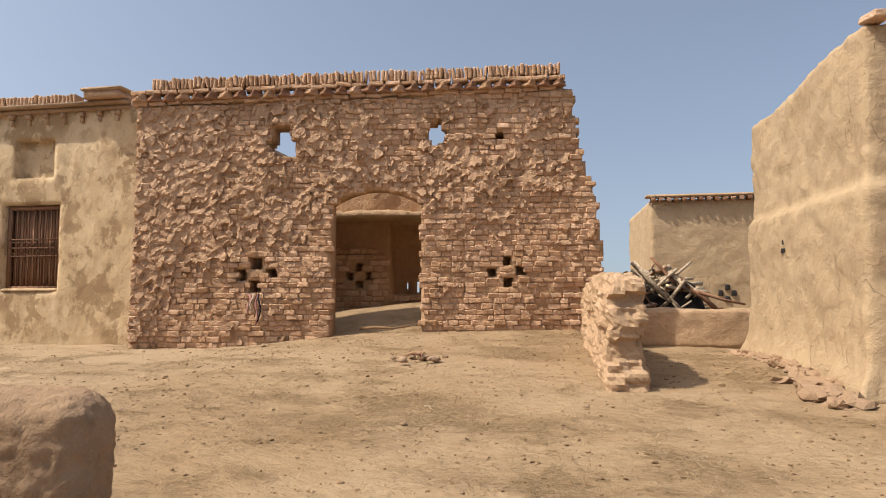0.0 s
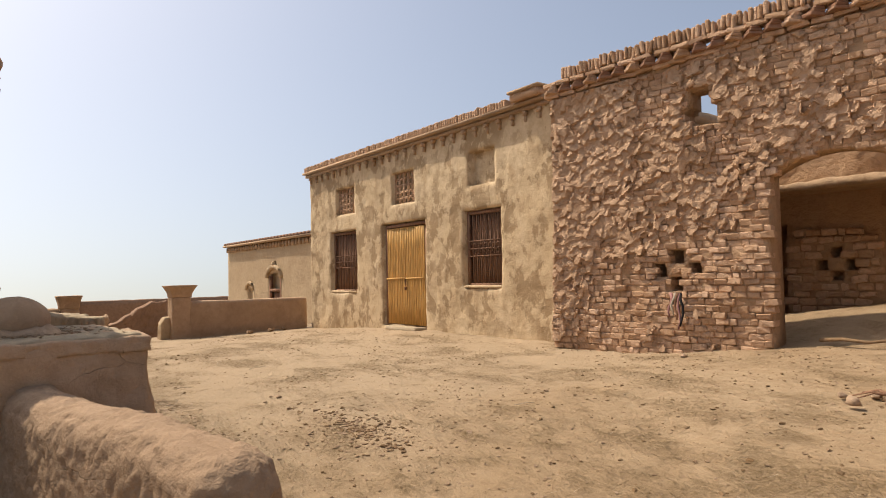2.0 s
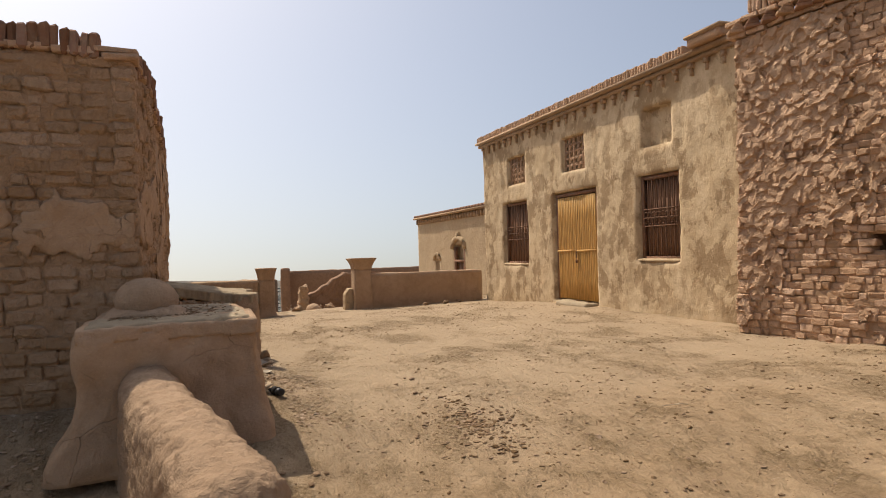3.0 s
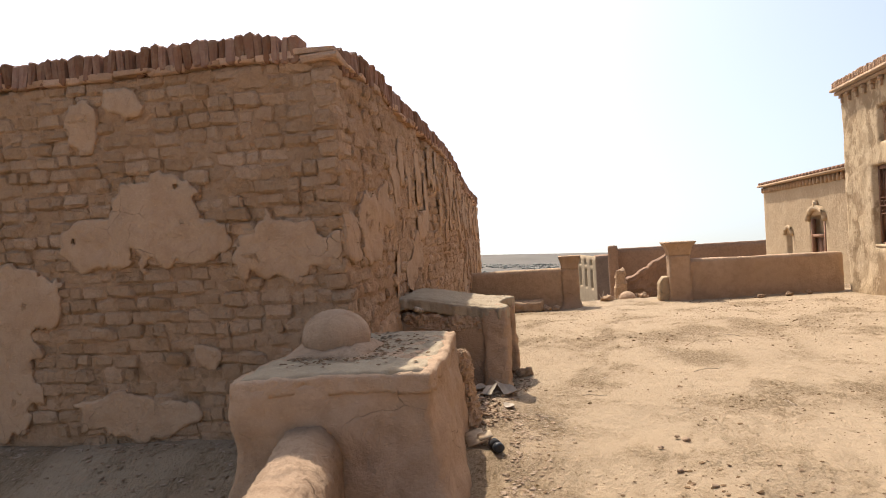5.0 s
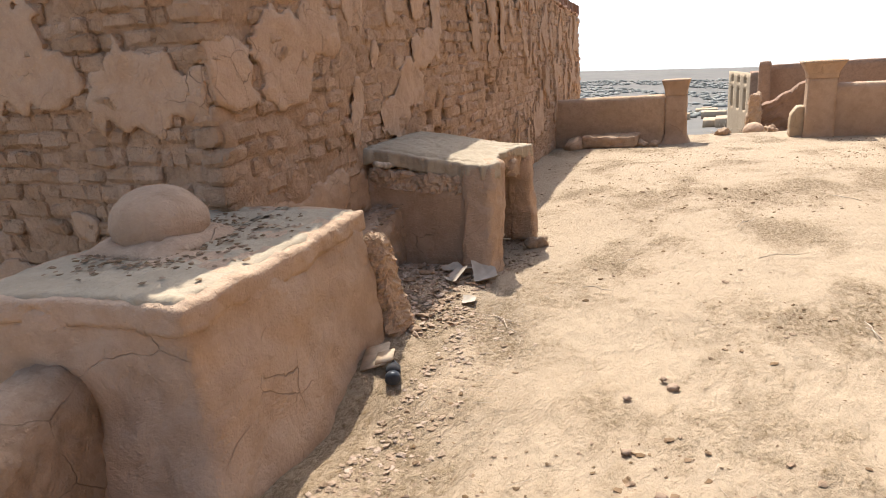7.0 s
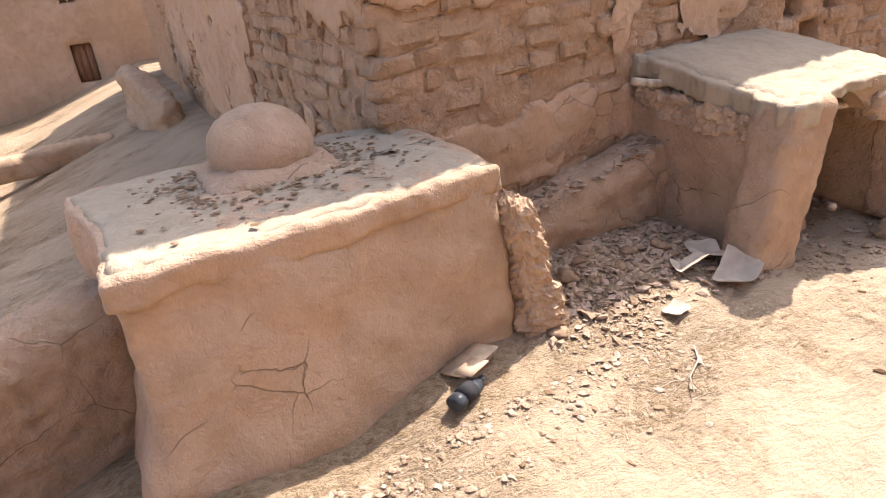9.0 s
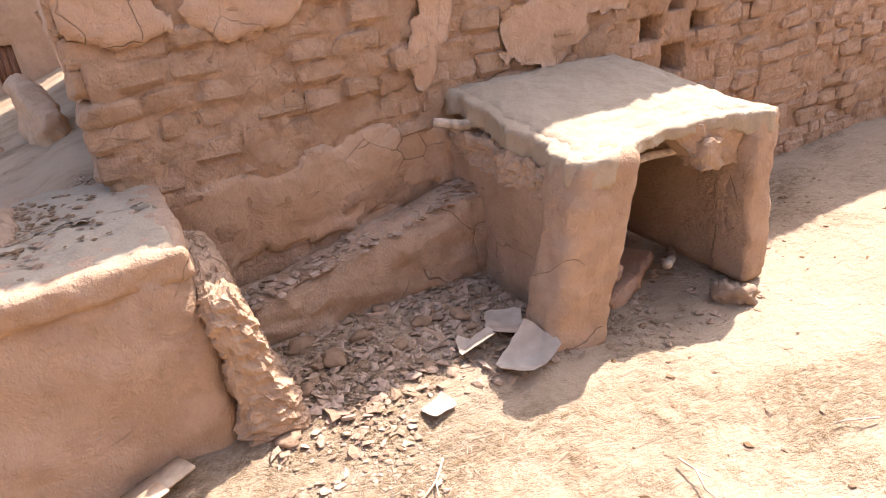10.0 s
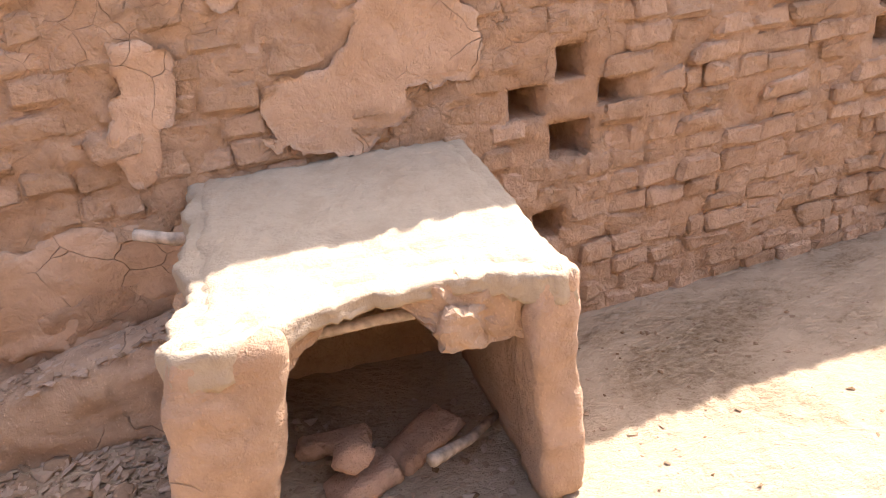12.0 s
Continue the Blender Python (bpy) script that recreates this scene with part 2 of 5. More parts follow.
def lump(size, cell, r, amp, freq=2.0, off=0.0, warp=None, base_open=False, fine=0.0, ffreq=12.0):
    """A rounded, uneven block standing on z = 0, centred in x and y."""
    nx, ny, nz_ = (max(2, round(s / cell)) for s in size)
    h = Vector(size) / 2
    bm = bmesh.new()
    made = {}

    def vert(i, j, k):
        key = (i, j, k)
        if key in made:
            return made[key]
        p = Vector((size[0] * (i / nx - 0.5), size[1] * (j / ny - 0.5), size[2] * (k / nz_ - 0.5)))
        q = Vector([max(-(hh - r), min(hh - r, c)) for c, hh in zip(p, h)])
        d = p - q
        if k == 0:
            d.z = 0
        nrm = d.normalized() if d.length > 1e-6 else Vector((0, 0, 0))
        if d.length > 1e-6:
            z0 = p.z
            p = q + nrm * min(r, d.length)
            if k == 0:
                p.z = z0
        o = p + Vector((off, off * 1.7, off * 0.6))
        a = amp * fbm(o, freq)
        if fine:
            a += fine * fbm(o, ffreq, 3)
        p = p + nrm * a
        p.z += h.z
        if warp:
            p = warp(p)
        made[key] = bm.verts.new(p)
        return made[key]

    def face(a, b, c, d):
        bm.faces.new((vert(*a), vert(*b), vert(*c), vert(*d)))

    for i in range(nx):
        for j in range(ny):
            if not base_open:
                face((i, j, 0), (i, j + 1, 0), (i + 1, j + 1, 0), (i + 1, j, 0))
            face((i, j, nz_), (i + 1, j, nz_), (i + 1, j + 1, nz_), (i, j + 1, nz_))
        for k in range(nz_):
            face((i, 0, k), (i + 1, 0, k), (i + 1, 0, k + 1), (i, 0, k + 1))
            face((i, ny, k), (i, ny, k + 1), (i + 1, ny, k + 1), (i + 1, ny, k))
    for j in range(ny):
        for k in range(nz_):
            face((0, j, k), (0, j, k + 1), (0, j + 1, k + 1), (0, j + 1, k))
            face((nx, j, k), (nx, j + 1, k), (nx, j + 1, k + 1), (nx, j, k + 1))
    return bm


def holed_wall(length, z0, z1, thick, openings, step, bump_fn, gone=None, warp=None):
    """A wall along +x whose front is y = 0. openings: (x0, x1, z0, z1, depth), depth None: right through."""
    def lines(a, b, marks):
        vals = sorted({round(v, 4) for v in marks if a < v < b} | {a, b})
        out = []
        for p, q in zip(vals, vals[1:]):
            c = max(1, round((q - p) / step))
            out += [p + (q - p) * i / c for i in range(c)]
        return out + [b]

    xs = lines(0, length, [v for o in openings for v in o[:2]])
    zs = lines(z0, z1, [v for o in openings for v in o[2:4]])
    nx, nz_ = len(xs) - 1, len(zs) - 1
    deep = {}
    for i in range(nx):
        for k in range(nz_):
            cx, cz = (xs[i] + xs[i + 1]) / 2, (zs[k] + zs[k + 1]) / 2
            d = 0.0
            for o in openings:
                if o[0] < cx < o[1] and o[2] < cz < o[3]:
                    d = max(d, thick if o[4] is None else o[4])
            if gone and gone(cx, cz):
                d = thick
            deep[i, k] = d
    bm = bmesh.new()
    made = {}

    def vert(i, k, d):
        key = (i, k, round(d, 3))
        if key not in made:
            x, z = xs[i], zs[k]
            y = d
            if d < thick:
                near = [deep.get((i + a, k + b), thick) for a in (-1, 0) for b in (-1, 0)]
                y += bump_fn(x, z) * (1.0 if d == 0 else 0.4)
                if d == 0 and max(near) > 0.03:
                    y += 0.018
            p = Vector((x, y, z))
            made[key] = bm.verts.new(warp(p) if warp else p)
        return made[key]

    def quad(a, b, c, d):
        try:
            bm.faces.new((a, b, c, d))
        except ValueError:
            pass

    for i in range(nx):
        for k in range(nz_):
            d = deep[i, k]
            if d < thick:
                quad(vert(i, k, d), vert(i + 1, k, d), vert(i + 1, k + 1, d), vert(i, k + 1, d))
                quad(vert(i, k, thick), vert(i, k + 1, thick), vert(i + 1, k + 1, thick), vert(i + 1, k, thick))
            for di, dk, a, b in ((-1, 0, (i, k), (i, k + 1)), (1, 0, (i + 1, k), (i + 1, k + 1)), (0, -1, (i, k), (i + 1, k)), (0, 1, (i, k + 1), (i + 1, k + 1))):
                e = deep.get((i + di, k + dk), thick)
                if e > d:
                    quad(vert(*a, d), vert(*b, d), vert(*b, e), vert(*a, e))
    bmesh.ops.recalc_face_normals(bm, faces=bm.faces)
    return bm


def brick_bm(l, d, h, rough, seed, bevel=0.016):
    """One worn brick, its front at y = 0 and its body behind, about 44 triangles."""
    rnd = random.Random(seed)
    bm = bmesh.new()
    bmesh.ops.create_cube(bm, size=1)
    for v in bm.verts:
        v.co = Vector((v.co.x * l, (v.co.y + 0.5) * d, v.co.z * h))
        v.co += Vector((rnd.uniform(-1, 1) * rough, rnd.uniform(-1, 1) * rough, rnd.uniform(-1, 1) * rough * 0.7))
    bmesh.ops.bevel(bm, geom=list(bm.edges), offset=min(h * 0.2, bevel), segments=1, affect="EDGES", profile=0.6)
    for v in bm.verts:
        v.co += Vector((rnd.uniform(-1, 1), rnd.uniform(-1, 1), rnd.uniform(-1, 1))) * rough * 0.45
    return bm


class Pile:
    """Many small pieces joined into one mesh."""

    def __init__(self):
        self.v, self.f, self.n = [], [], 0

    def add(self, shape, m):
        v, f = shape
        a = np.array(m)
        w = v @ a[:3, :3].T + a[:3, 3]
        self.v.append(w)
        self.f += [tuple(i + self.n for i in q) for q in f]
        self.n += len(v)

    def link(self, name, mat, parent=None, smooth=False):
        me = bpy.data.meshes.new(name)
        me.from_pydata(np.concatenate(self.v).tolist(), [], self.f)
        me.materials.append(mat)
        if smooth:
            me.polygons.foreach_set("use_smooth", [True] * len(me.polygons))
        ob = new(name, me)
        ob.parent = parent
        return ob


def shape_of(bm):
    bm.verts.index_update()
    out = np.array([v.co[:] for v in bm.verts]), [tuple(v.index for v in f.verts) for f in bm.faces]
    bm.free()
    return out


def mesh_of(name, shape, mat):
    me = bpy.data.meshes.new(name)
    me.from_pydata(shape[0].tolist(), [], shape[1])
    me.materials.append(mat)
    return me


def lay(parent, place, length, z0, z1, course, brick, skip, near, seed, shapes, face=None, tilt=1.0, name="brick", mats=None, fill=(0.955, 0.93)):
    """Courses of bricks on the plane y = 0 of `place`; those where near() holds are parts of their own (300 at most)."""
    rnd = random.Random(seed)
    meshes = [mesh_of(name, s, (mats or (BRICK,))[0]) for s in shapes]
    rest, count, row = Pile(), 0, 0
    z = z0
    while z < z1:
        h = course * rnd.uniform(0.9, 1.1)
        u = 0.0
        while u < length:
            l = brick * rnd.choice((0.5, 0.8, 1.0, 1.0, 1.15))
            cu, cz = u + l / 2, z + h / 2
            u += l
            if not 0 <= cu <= length or skip(cu, cz):
                continue
            y = face(cu, cz) if face else 0.0
            k = rnd.randrange(len(shapes))
            m = pose(cu, y + rnd.gauss(0, 0.006) * tilt, cz + rnd.gauss(0, 0.004), rnd.gauss(0, 2.2) * tilt, rnd.gauss(0, 1.8) * tilt, rnd.gauss(0, 3.2) * tilt) @ Matrix.Diagonal((l * fill[0] / brick, 1, h * fill[1] / course, 1))
            if count < 295 and near(cu, cz):
                ob = new(name, meshes[k])
                ob.parent = parent
                ob.matrix_basis = place @ m
                count += 1
            else:
                rest.add(shapes[k], place @ m)
        z += h
        row += 1
    if rest.n:
        tagged(rest.link("brick_courses", (mats or (0, BRICK_REST))[1], parent), kind="stuff")


def coat(mask, front, u0, u1, z0, z1, step, back=0.03, lip=0.0, least=14, flip=False):
    """Sheets of plaster standing on the plane y = 0 where mask() is above zero: one (verts, faces) for each sheet."""
    nu, nz_ = round((u1 - u0) / step), round((z1 - z0) / step)
    m = np.array([[mask(u0 + i * step, z0 + k * step) for k in range(nz_ + 1)] for i in range(nu + 1)])
    on = (m[:-1, :-1] + m[1:, :-1] + m[:-1, 1:] + m[1:, 1:]) > 0
    gu, gz = np.gradient(m, step)
    seen, sheets = np.zeros(on.shape, bool), []
    for a, b in zip(*np.nonzero(on)):
        if seen[a, b]:
            continue
        cells, todo = [], [(a, b)]
        seen[a, b] = True
        while todo:
            i, k = todo.pop()
            cells.append((i, k))
            for p, q in ((i - 1, k), (i + 1, k), (i, k - 1), (i, k + 1)):
                if 0 <= p < nu and 0 <= q < nz_ and on[p, q] and not seen[p, q]:
                    seen[p, q] = True
                    todo.append((p, q))
        if len(cells) < least:
            continue
        mine, verts, faces, made = set(cells), [], [], {}

        def node(i, k, deep):
            if (i, k, deep) not in made:
                edge = any((i + p, k + q) not in mine for p in (-1, 0) for q in (-1, 0))
                u, z = u0 + i * step, z0 + k * step
                if edge:
                    g2 = gu[i, k] ** 2 + gz[i, k] ** 2 + 1e-6
                    u -= max(-0.7, min(0.7, m[i, k] * gu[i, k] / g2 / step)) * step
                    z -= max(-0.7, min(0.7, m[i, k] * gz[i, k] / g2 / step)) * step
                made[i, k, deep] = len(verts)
                verts.append((u, back + front(u, z) * 0.3 if deep else front(u, z) + (lip if edge else 0.0), z))
            return made[i, k, deep]

        for i, k in cells:
            faces.append((node(i, k, 0), node(i + 1, k, 0), node(i + 1, k + 1, 0), node(i, k + 1, 0)))
            for p, q, c, d in ((-1, 0, (i, k + 1), (i, k)), (1, 0, (i + 1, k), (i + 1, k + 1)), (0, -1, (i, k), (i + 1, k)), (0, 1, (i + 1, k + 1), (i, k + 1))):
                if (i + p, k + q) not in mine:
                    faces.append((node(*d, 0), node(*c, 0), node(*c, 1), node(*d, 1)))
        sheets.append((verts, [f[::-1] for f in faces] if flip else faces))
    return sheets


def sheet_part(name, sheet, mat, parent, smooth=True):
    me = bpy.data.meshes.new(name)
    me.from_pydata(sheet[0], [], sheet[1])
    me.materials.append(mat)
    if smooth:
        me.polygons.foreach_set("use_smooth", [len(set(f)) == 4 and max(sheet[0][q][1] for q in f) - min(sheet[0][q][1] for q in f) < 0.014 for f in sheet[1]])
    ob = new(name, me)
    ob.parent = parent
    return ob


def ragged_blobs(patches, u, z, seed):
    """How far (u, z) lies inside the nearest of some ragged ovals, in metres."""
    a, b, c = noise.noise_vector(Vector((u * 3.3, seed, z * 3.3))), noise.noise_vector(Vector((u * 9.0, seed + 5, z * 9.0))), noise.noise_vector(Vector((u * 24.0, seed + 9, z * 24.0)))
    near, sites = noise.voronoi(Vector((u * 8, seed, z * 8)))
    chunk = noise.noise(sites[0] * 4.1) * min(1.0, (near[1] - near[0]) * 7)
    best = -1.0
    for cu, cz, rx, rz in patches:
        if abs(u - cu) > rx + 0.25 or abs(z - cz) > rz + 0.25:
            continue
        k = min(1.0, min(rx, rz) / 0.16)
        x, y = u + k * (0.075 * a.x + 0.04 * b.x + 0.016 * c.x) - cu, z + k * (0.075 * a.z + 0.04 * b.z + 0.016 * c.z) - cz
        d = (abs(x / rx) ** 2.4 + abs(y / rz) ** 2.4) ** (1 / 2.4)
        best = max(best, (1 - d + 0.45 * chunk) * min(rx, rz))
    return best


def rock_bm(r, seed, flat=0.6, sub=2, rag=0.45):
    bm = bmesh.new()
    bmesh.ops.create_icosphere(bm, subdivisions=sub, radius=1)
    for v in bm.verts:
        v.co *= 1 + rag * fbm(v.co + Vector((seed * 7.3, 0, 0)), 0.9 + 0.4 * (rag > 0.5), 3)
        v.co = Vector((v.co.x * r * 1.2, v.co.y * r, v.co.z * r * flat))
    return bm


def tube(points, r0, r1, sides=7, wob=0.0, seed=0):
    """A tapered stick along points."""
    bm = bmesh.new()
    rnd = random.Random(seed)
    pts = [Vector(p) for p in points]
    rings = []
    for i, p in enumerate(pts):
        d = (pts[min(i + 1, len(pts) - 1)] - pts[max(i - 1, 0)]).normalized()
        a = d.orthogonal().normalized()
        b = d.cross(a)
        r = r0 + (r1 - r0) * i / (len(pts) - 1)
        rings.append([bm.verts.new(p + (a * math.cos(2 * math.pi * k / sides) + b * math.sin(2 * math.pi * k / sides)) * r * (1 + rnd.uniform(-wob, wob))) for k in range(sides)])
    for a, b in zip(rings, rings[1:]):
        for k in range(sides):
            bm.faces.new((a[k], a[(k + 1) % sides], b[(k + 1) % sides], b[k]))
    bm.faces.new(rings[0][::-1])
    bm.faces.new(rings[-1])
    bmesh.ops.recalc_face_normals(bm, faces=bm.faces)
    return bm


def bar(size, at=(0, 0, 0), bevel=0.004):
    """A bevelled bar centred at `at`."""
    bm = bmesh.new()
    bmesh.ops.create_cube(bm, size=1, matrix=Matrix.Translation(at) @ Matrix.Diagonal((*size, 1)))
    bmesh.ops.bevel(bm, geom=list(bm.edges), offset=min(bevel, min(size) * 0.3), segments=2, affect="EDGES")
    return bm


def merge(*bms):
    out = bmesh.new()
    for b in bms:
        me = bpy.data.meshes.new("tmp")
        b.to_mesh(me)
        b.free()
        out.from_mesh(me)
        bpy.data.meshes.remove(me)
    return out


def ease(a, b, x):
    t = max(0.0, min(1.0, (x - a) / (b - a)))
    return t * t * (3 - 2 * t)


# ---- ground ----
def ground_z(x, y):
    yy = max(-4.0, min(10.0, y))
    east = 0.10 + 0.093 * yy
    west = 0.60 + 0.022 * (yy - 4) + 0.13 * ease(3.4, 2.4, y) * ease(-7.4, -6.4, x) * ease(-4.6, -5.2, x) - 0.22 * ease(-9.5, -15.5, x)
    z = west + (east - west) * ease(-5.2, -2.2, x)
    z += 0.11 * ease(0.8, 0.15, math.hypot(x + 4.12, y - 2.72))
    z -= 0.32 * ease(6.5, 10.0, y) * ease(0.2, 0.8, x)
    z += 0.25 * ease(8.9, 10.0, y) * ease(-5.5, -4.5, x) * ease(0.2, -0.5, x)
    west_of = max(0.0, -15.9 - x)
    z -= 37 * (1 - math.exp(-west_of / 230.0))
    z -= 0.04 * (max(-320.0, min(420.0, y)) + 150) * ease(60, 600, west_of)
    far = max(0.0, math.hypot(x + 5, y - 4) - 30)
    if x > -16:
        z -= 20 * (1 - math.exp(-far / 300.0))
    return z


def stretch_lines(a, b, step, out):
    core = [a + (b - a) * i / round((b - a) / step) for i in range(round((b - a) / step) + 1)]
    lo, hi, s = [], [], step
    d = 0.0
    while d < out:
        s *= 1.35
        d += s
        lo.append(a - d)
        hi.append(b + d)
    return lo[::-1] + core + hi


def build_ground():
    xs, ys = stretch_lines(-15.5, 3.0, 0.07, 900), stretch_lines(2.0, 9.4, 0.07, 900)
    verts, faces = [], []
    for y in ys:
        for x in xs:
            z = ground_z(x, y)
            if -18 < x < 6 and -8 < y < 14:
                z += 0.022 * fbm((x, y, 0), 1.1, 5) + 0.006 * fbm((x, y, 4), 7, 3)
            verts.append((x, y, z))
    w = len(xs)
    for j in range(len(ys) - 1):
        for i in range(w - 1):
            a = j * w + i
            faces.append((a, a + 1, a + w + 1, a + w))
    me = bpy.data.meshes.new("ground")
    me.from_pydata(verts, [], faces)
    me.polygons.foreach_set("use_smooth", [True] * len(faces))
    me.materials.append(SOIL)
    me.materials.append(PLAIN_FAR)
    for p in me.polygons:
        if p.center.x < -42 or math.hypot(p.center.x, p.center.y) > 70:
            p.material_index = 1
    tagged(new("ground", me), "trampled pale dusty earth littered with clods", "ground", kind="structure")


build_ground()

# ---- plastered house with shuttered windows ----
HX0, HY = -14.62, 8.65


def house_bump(x, z):
    return 0.022 * fbm((x, 0, z), 1.3, 5) + 0.008 * fbm((x, 3, z), 6, 3)


def build_house():
    rects = {
        "window_far": (-13.5, -12.28, 1.38, 2.78), "door": (-11.16, -9.62, 0.72, 2.80), "window_near": (-8.46, -7.47, 1.5, 2.83),
        "niche_a": (-13.2, -12.36, 3.16, 3.76), "niche_b": (-10.76, -9.97, 3.16, 3.8), "niche_c": (-8.27, -7.6, 3.24, 3.83)}
    ops = []
    for k, (a, b, c, d) in rects.items():
        ops.append((a - HX0, b - HX0, c, d, {"d": 0.16, "w": 0.2, "n": 0.14}[k[0]]))
    wall = link("wall_house", holed_wall(8.75, 0.0, 4.3, 0.5, ops, 0.06, house_bump), RENDER)
    wall.location = (HX0, HY, 0)
    tagged(wall, "mottled pale mud-plastered house wall with niches", "wall", kind="structure")
    side = link("wall_house_side", holed_wall(5.0, -0.5, 4.2, 0.4, [], 0.12, house_bump), RENDER)
    side.matrix_basis = pose(HX0, HY + 5.5, 0, 0, 0, -90)
    tagged(side, "plain mud-plastered side wall of the house", "wall", kind="structure")
    roof = link("roof_house", lump((9.3, 5.2, 0.2), 0.25, 0.05, 0.02), ROUGH)
    roof.location = (-10.0, HY + 3.0, 4.05)
    tagged(roof, "flat mud roof of the plastered house", "roof", kind="structure")

    # cornice: dentils, ledge, row of bricks on edge
    corn = thing("cornice", "mud cornice with hanging dentils and brick-on-edge coping", "cornice", at=(HX0, HY, 4.16))
    part("ledge", merge(bar((8.4, 0.16, 0.055), (4.12, 0.0, 0.10)), bar((8.4, 0.26, 0.05), (4.12, -0.03, 0.165))), ROUGH, corn)
    rnd = random.Random(4)
    for i in range(27):
        b = lump((0.085, 0.1, 0.075), 0.03, 0.015, 0.006, 6, i)
        for v in b.verts:
            v.co += Vector((0.12 + i * 0.308 + rnd.uniform(-0.015, 0.015), -0.02, -0.005))
        c = lump((0.05, 0.07, 0.10), 0.03, 0.012, 0.006, 6, i + 40)
        for v in c.verts:
            v.co += Vector((0.12 + i * 0.308, -0.008, -0.10))
        part("dentil", merge(b, c), ROUGH, corn)
    p = Pile()
    u = 0.0
    shapes = [shape_of(brick_bm(0.055, 0.2, 0.14, 0.005, s)) for s in range(5)]
    while u < 7.5:
        p.add(shapes[rnd.randrange(5)], pose(u, -0.13 + rnd.gauss(0, 0.006), 0.255 + rnd.gauss(0, 0.008), rnd.gauss(0, 2), rnd.gauss(0, 3), rnd.gauss(0, 3)))
        u += rnd.uniform(0.058, 0.07)
    tagged(p.link("brick_coping", BRICK_REST, corn), kind="stuff")
    pier = thing("roof_pier", "stub of brick pier on the roof edge", "pier", at=(-6.62, HY, 4.36))
    part("body", lump((0.62, 0.5, 0.12), 0.06, 0.03, 0.012, 5), BRICK_REST, pier)
    part("cap", bar((0.68, 0.56, 0.045), (0, 0, 0.135), 0.012), ROUGH, pier)

    # pierced lattice screens of the two far niches
    for k in ("niche_a", "niche_b"):
        a, b, c, d = rects[k]
        scr = thing("lattice_screen", "pierced clay lattice screen set in a wall niche", "screen", "lattice screens", at=(a, HY + 0.10, c))
        bms = []
        n = 5
        w, h = b - a, d - c
        for i in range(n):
            for j in range(n):
                cx, cz, r = w * (i + 0.5) / n, h * (j + 0.5) / n, min(w, h) * 0.5 / n
                pts = [(cx + r * 0.85 * math.cos(t * math.pi / 6), 0, cz + r * 0.85 * math.sin(t * math.pi / 6)) for t in range(13)]
                bms.append(tube(pts, 0.014, 0.014, 5))
        for i in range(n + 1):
            bms.append(bar((0.025, 0.035, h), (min(w - 0.01, max(0.01, w * i / n)), 0, h / 2)))
            bms.append(bar((w, 0.03, 0.025), (w / 2, 0.003, min(h - 0.01, max(0.01, h * i / n)))))
        part("lattice", merge(*bms), BRICK_REST, scr)
    return rects


def shutters(name, a, b, c, d, at_y, label):
    """Dark plank shutters behind iron bars with a scrolled band."""
    w, h = b - a - 0.03, d - c - 0.03
    t = thing(name, label, "window", "barred windows", at=(a + 0.015, at_y, c + 0.015))
    tagged(t, kind="structure")
    fr = merge(bar((0.06, 0.07, h), (0.03, 0, h / 2)), bar((0.06, 0.07, h), (w - 0.03, 0, h / 2)), bar((w - 0.124, 0.07, 0.06), (w / 2, 0, 0.03)), bar((w - 0.124, 0.07, 0.06), (w / 2, 0, h - 0.03)))
    part("window_frame", fr, DARKWOOD, t)
    n = 8
    pw = (w - 0.13) / n
    for i in range(n):
        part("plank", bar((pw - 0.012, 0.03, h - 0.13), (0.065 + pw * (i + 0.5), 0.03 + 0.006 * (i % 3), h / 2)), DARKWOOD, t)
    for i in range(9):
        x = 0.08 + (w - 0.16) * i / 8
        pts = [(x + 0.006 * math.sin(k * 2.1 + i), -0.035, 0.06 + (h - 0.12) * k / 8) for k in range(9)]
        part("iron_bar", tube(pts, 0.011, 0.011, 6), IRON, t)
    bms = []
    for i in range(8):
        x = 0.08 + (w - 0.16) * (i + 0.5) / 8
        for s in (-1, 1):
            pts = [(x + 0.045 * math.cos(q * math.pi / 5), -0.048, h * 0.5 + s * 0.045 + 0.045 * math.sin(q * math.pi / 5)) for q in range(11)]
            bms.append(tube(pts, 0.007, 0.007, 5))
    for zz in (0.40, 0.5, 0.60):
        bms.append(bar((w - 0.1, 0.012, 0.02), (w / 2, -0.046, h * zz)))
    part("scrolled_band", merge(*bms), IRON, t)
    sill = lump((b - a - 0.01, 0.13, 0.045), 0.03, 0.02, 0.006, 6, a)
    for v in sill.verts:
        v.co += Vector(((b - a) / 2 - 0.015, -0.06, -0.02))
    part("window_sill", sill, RENDER, t)
    return t


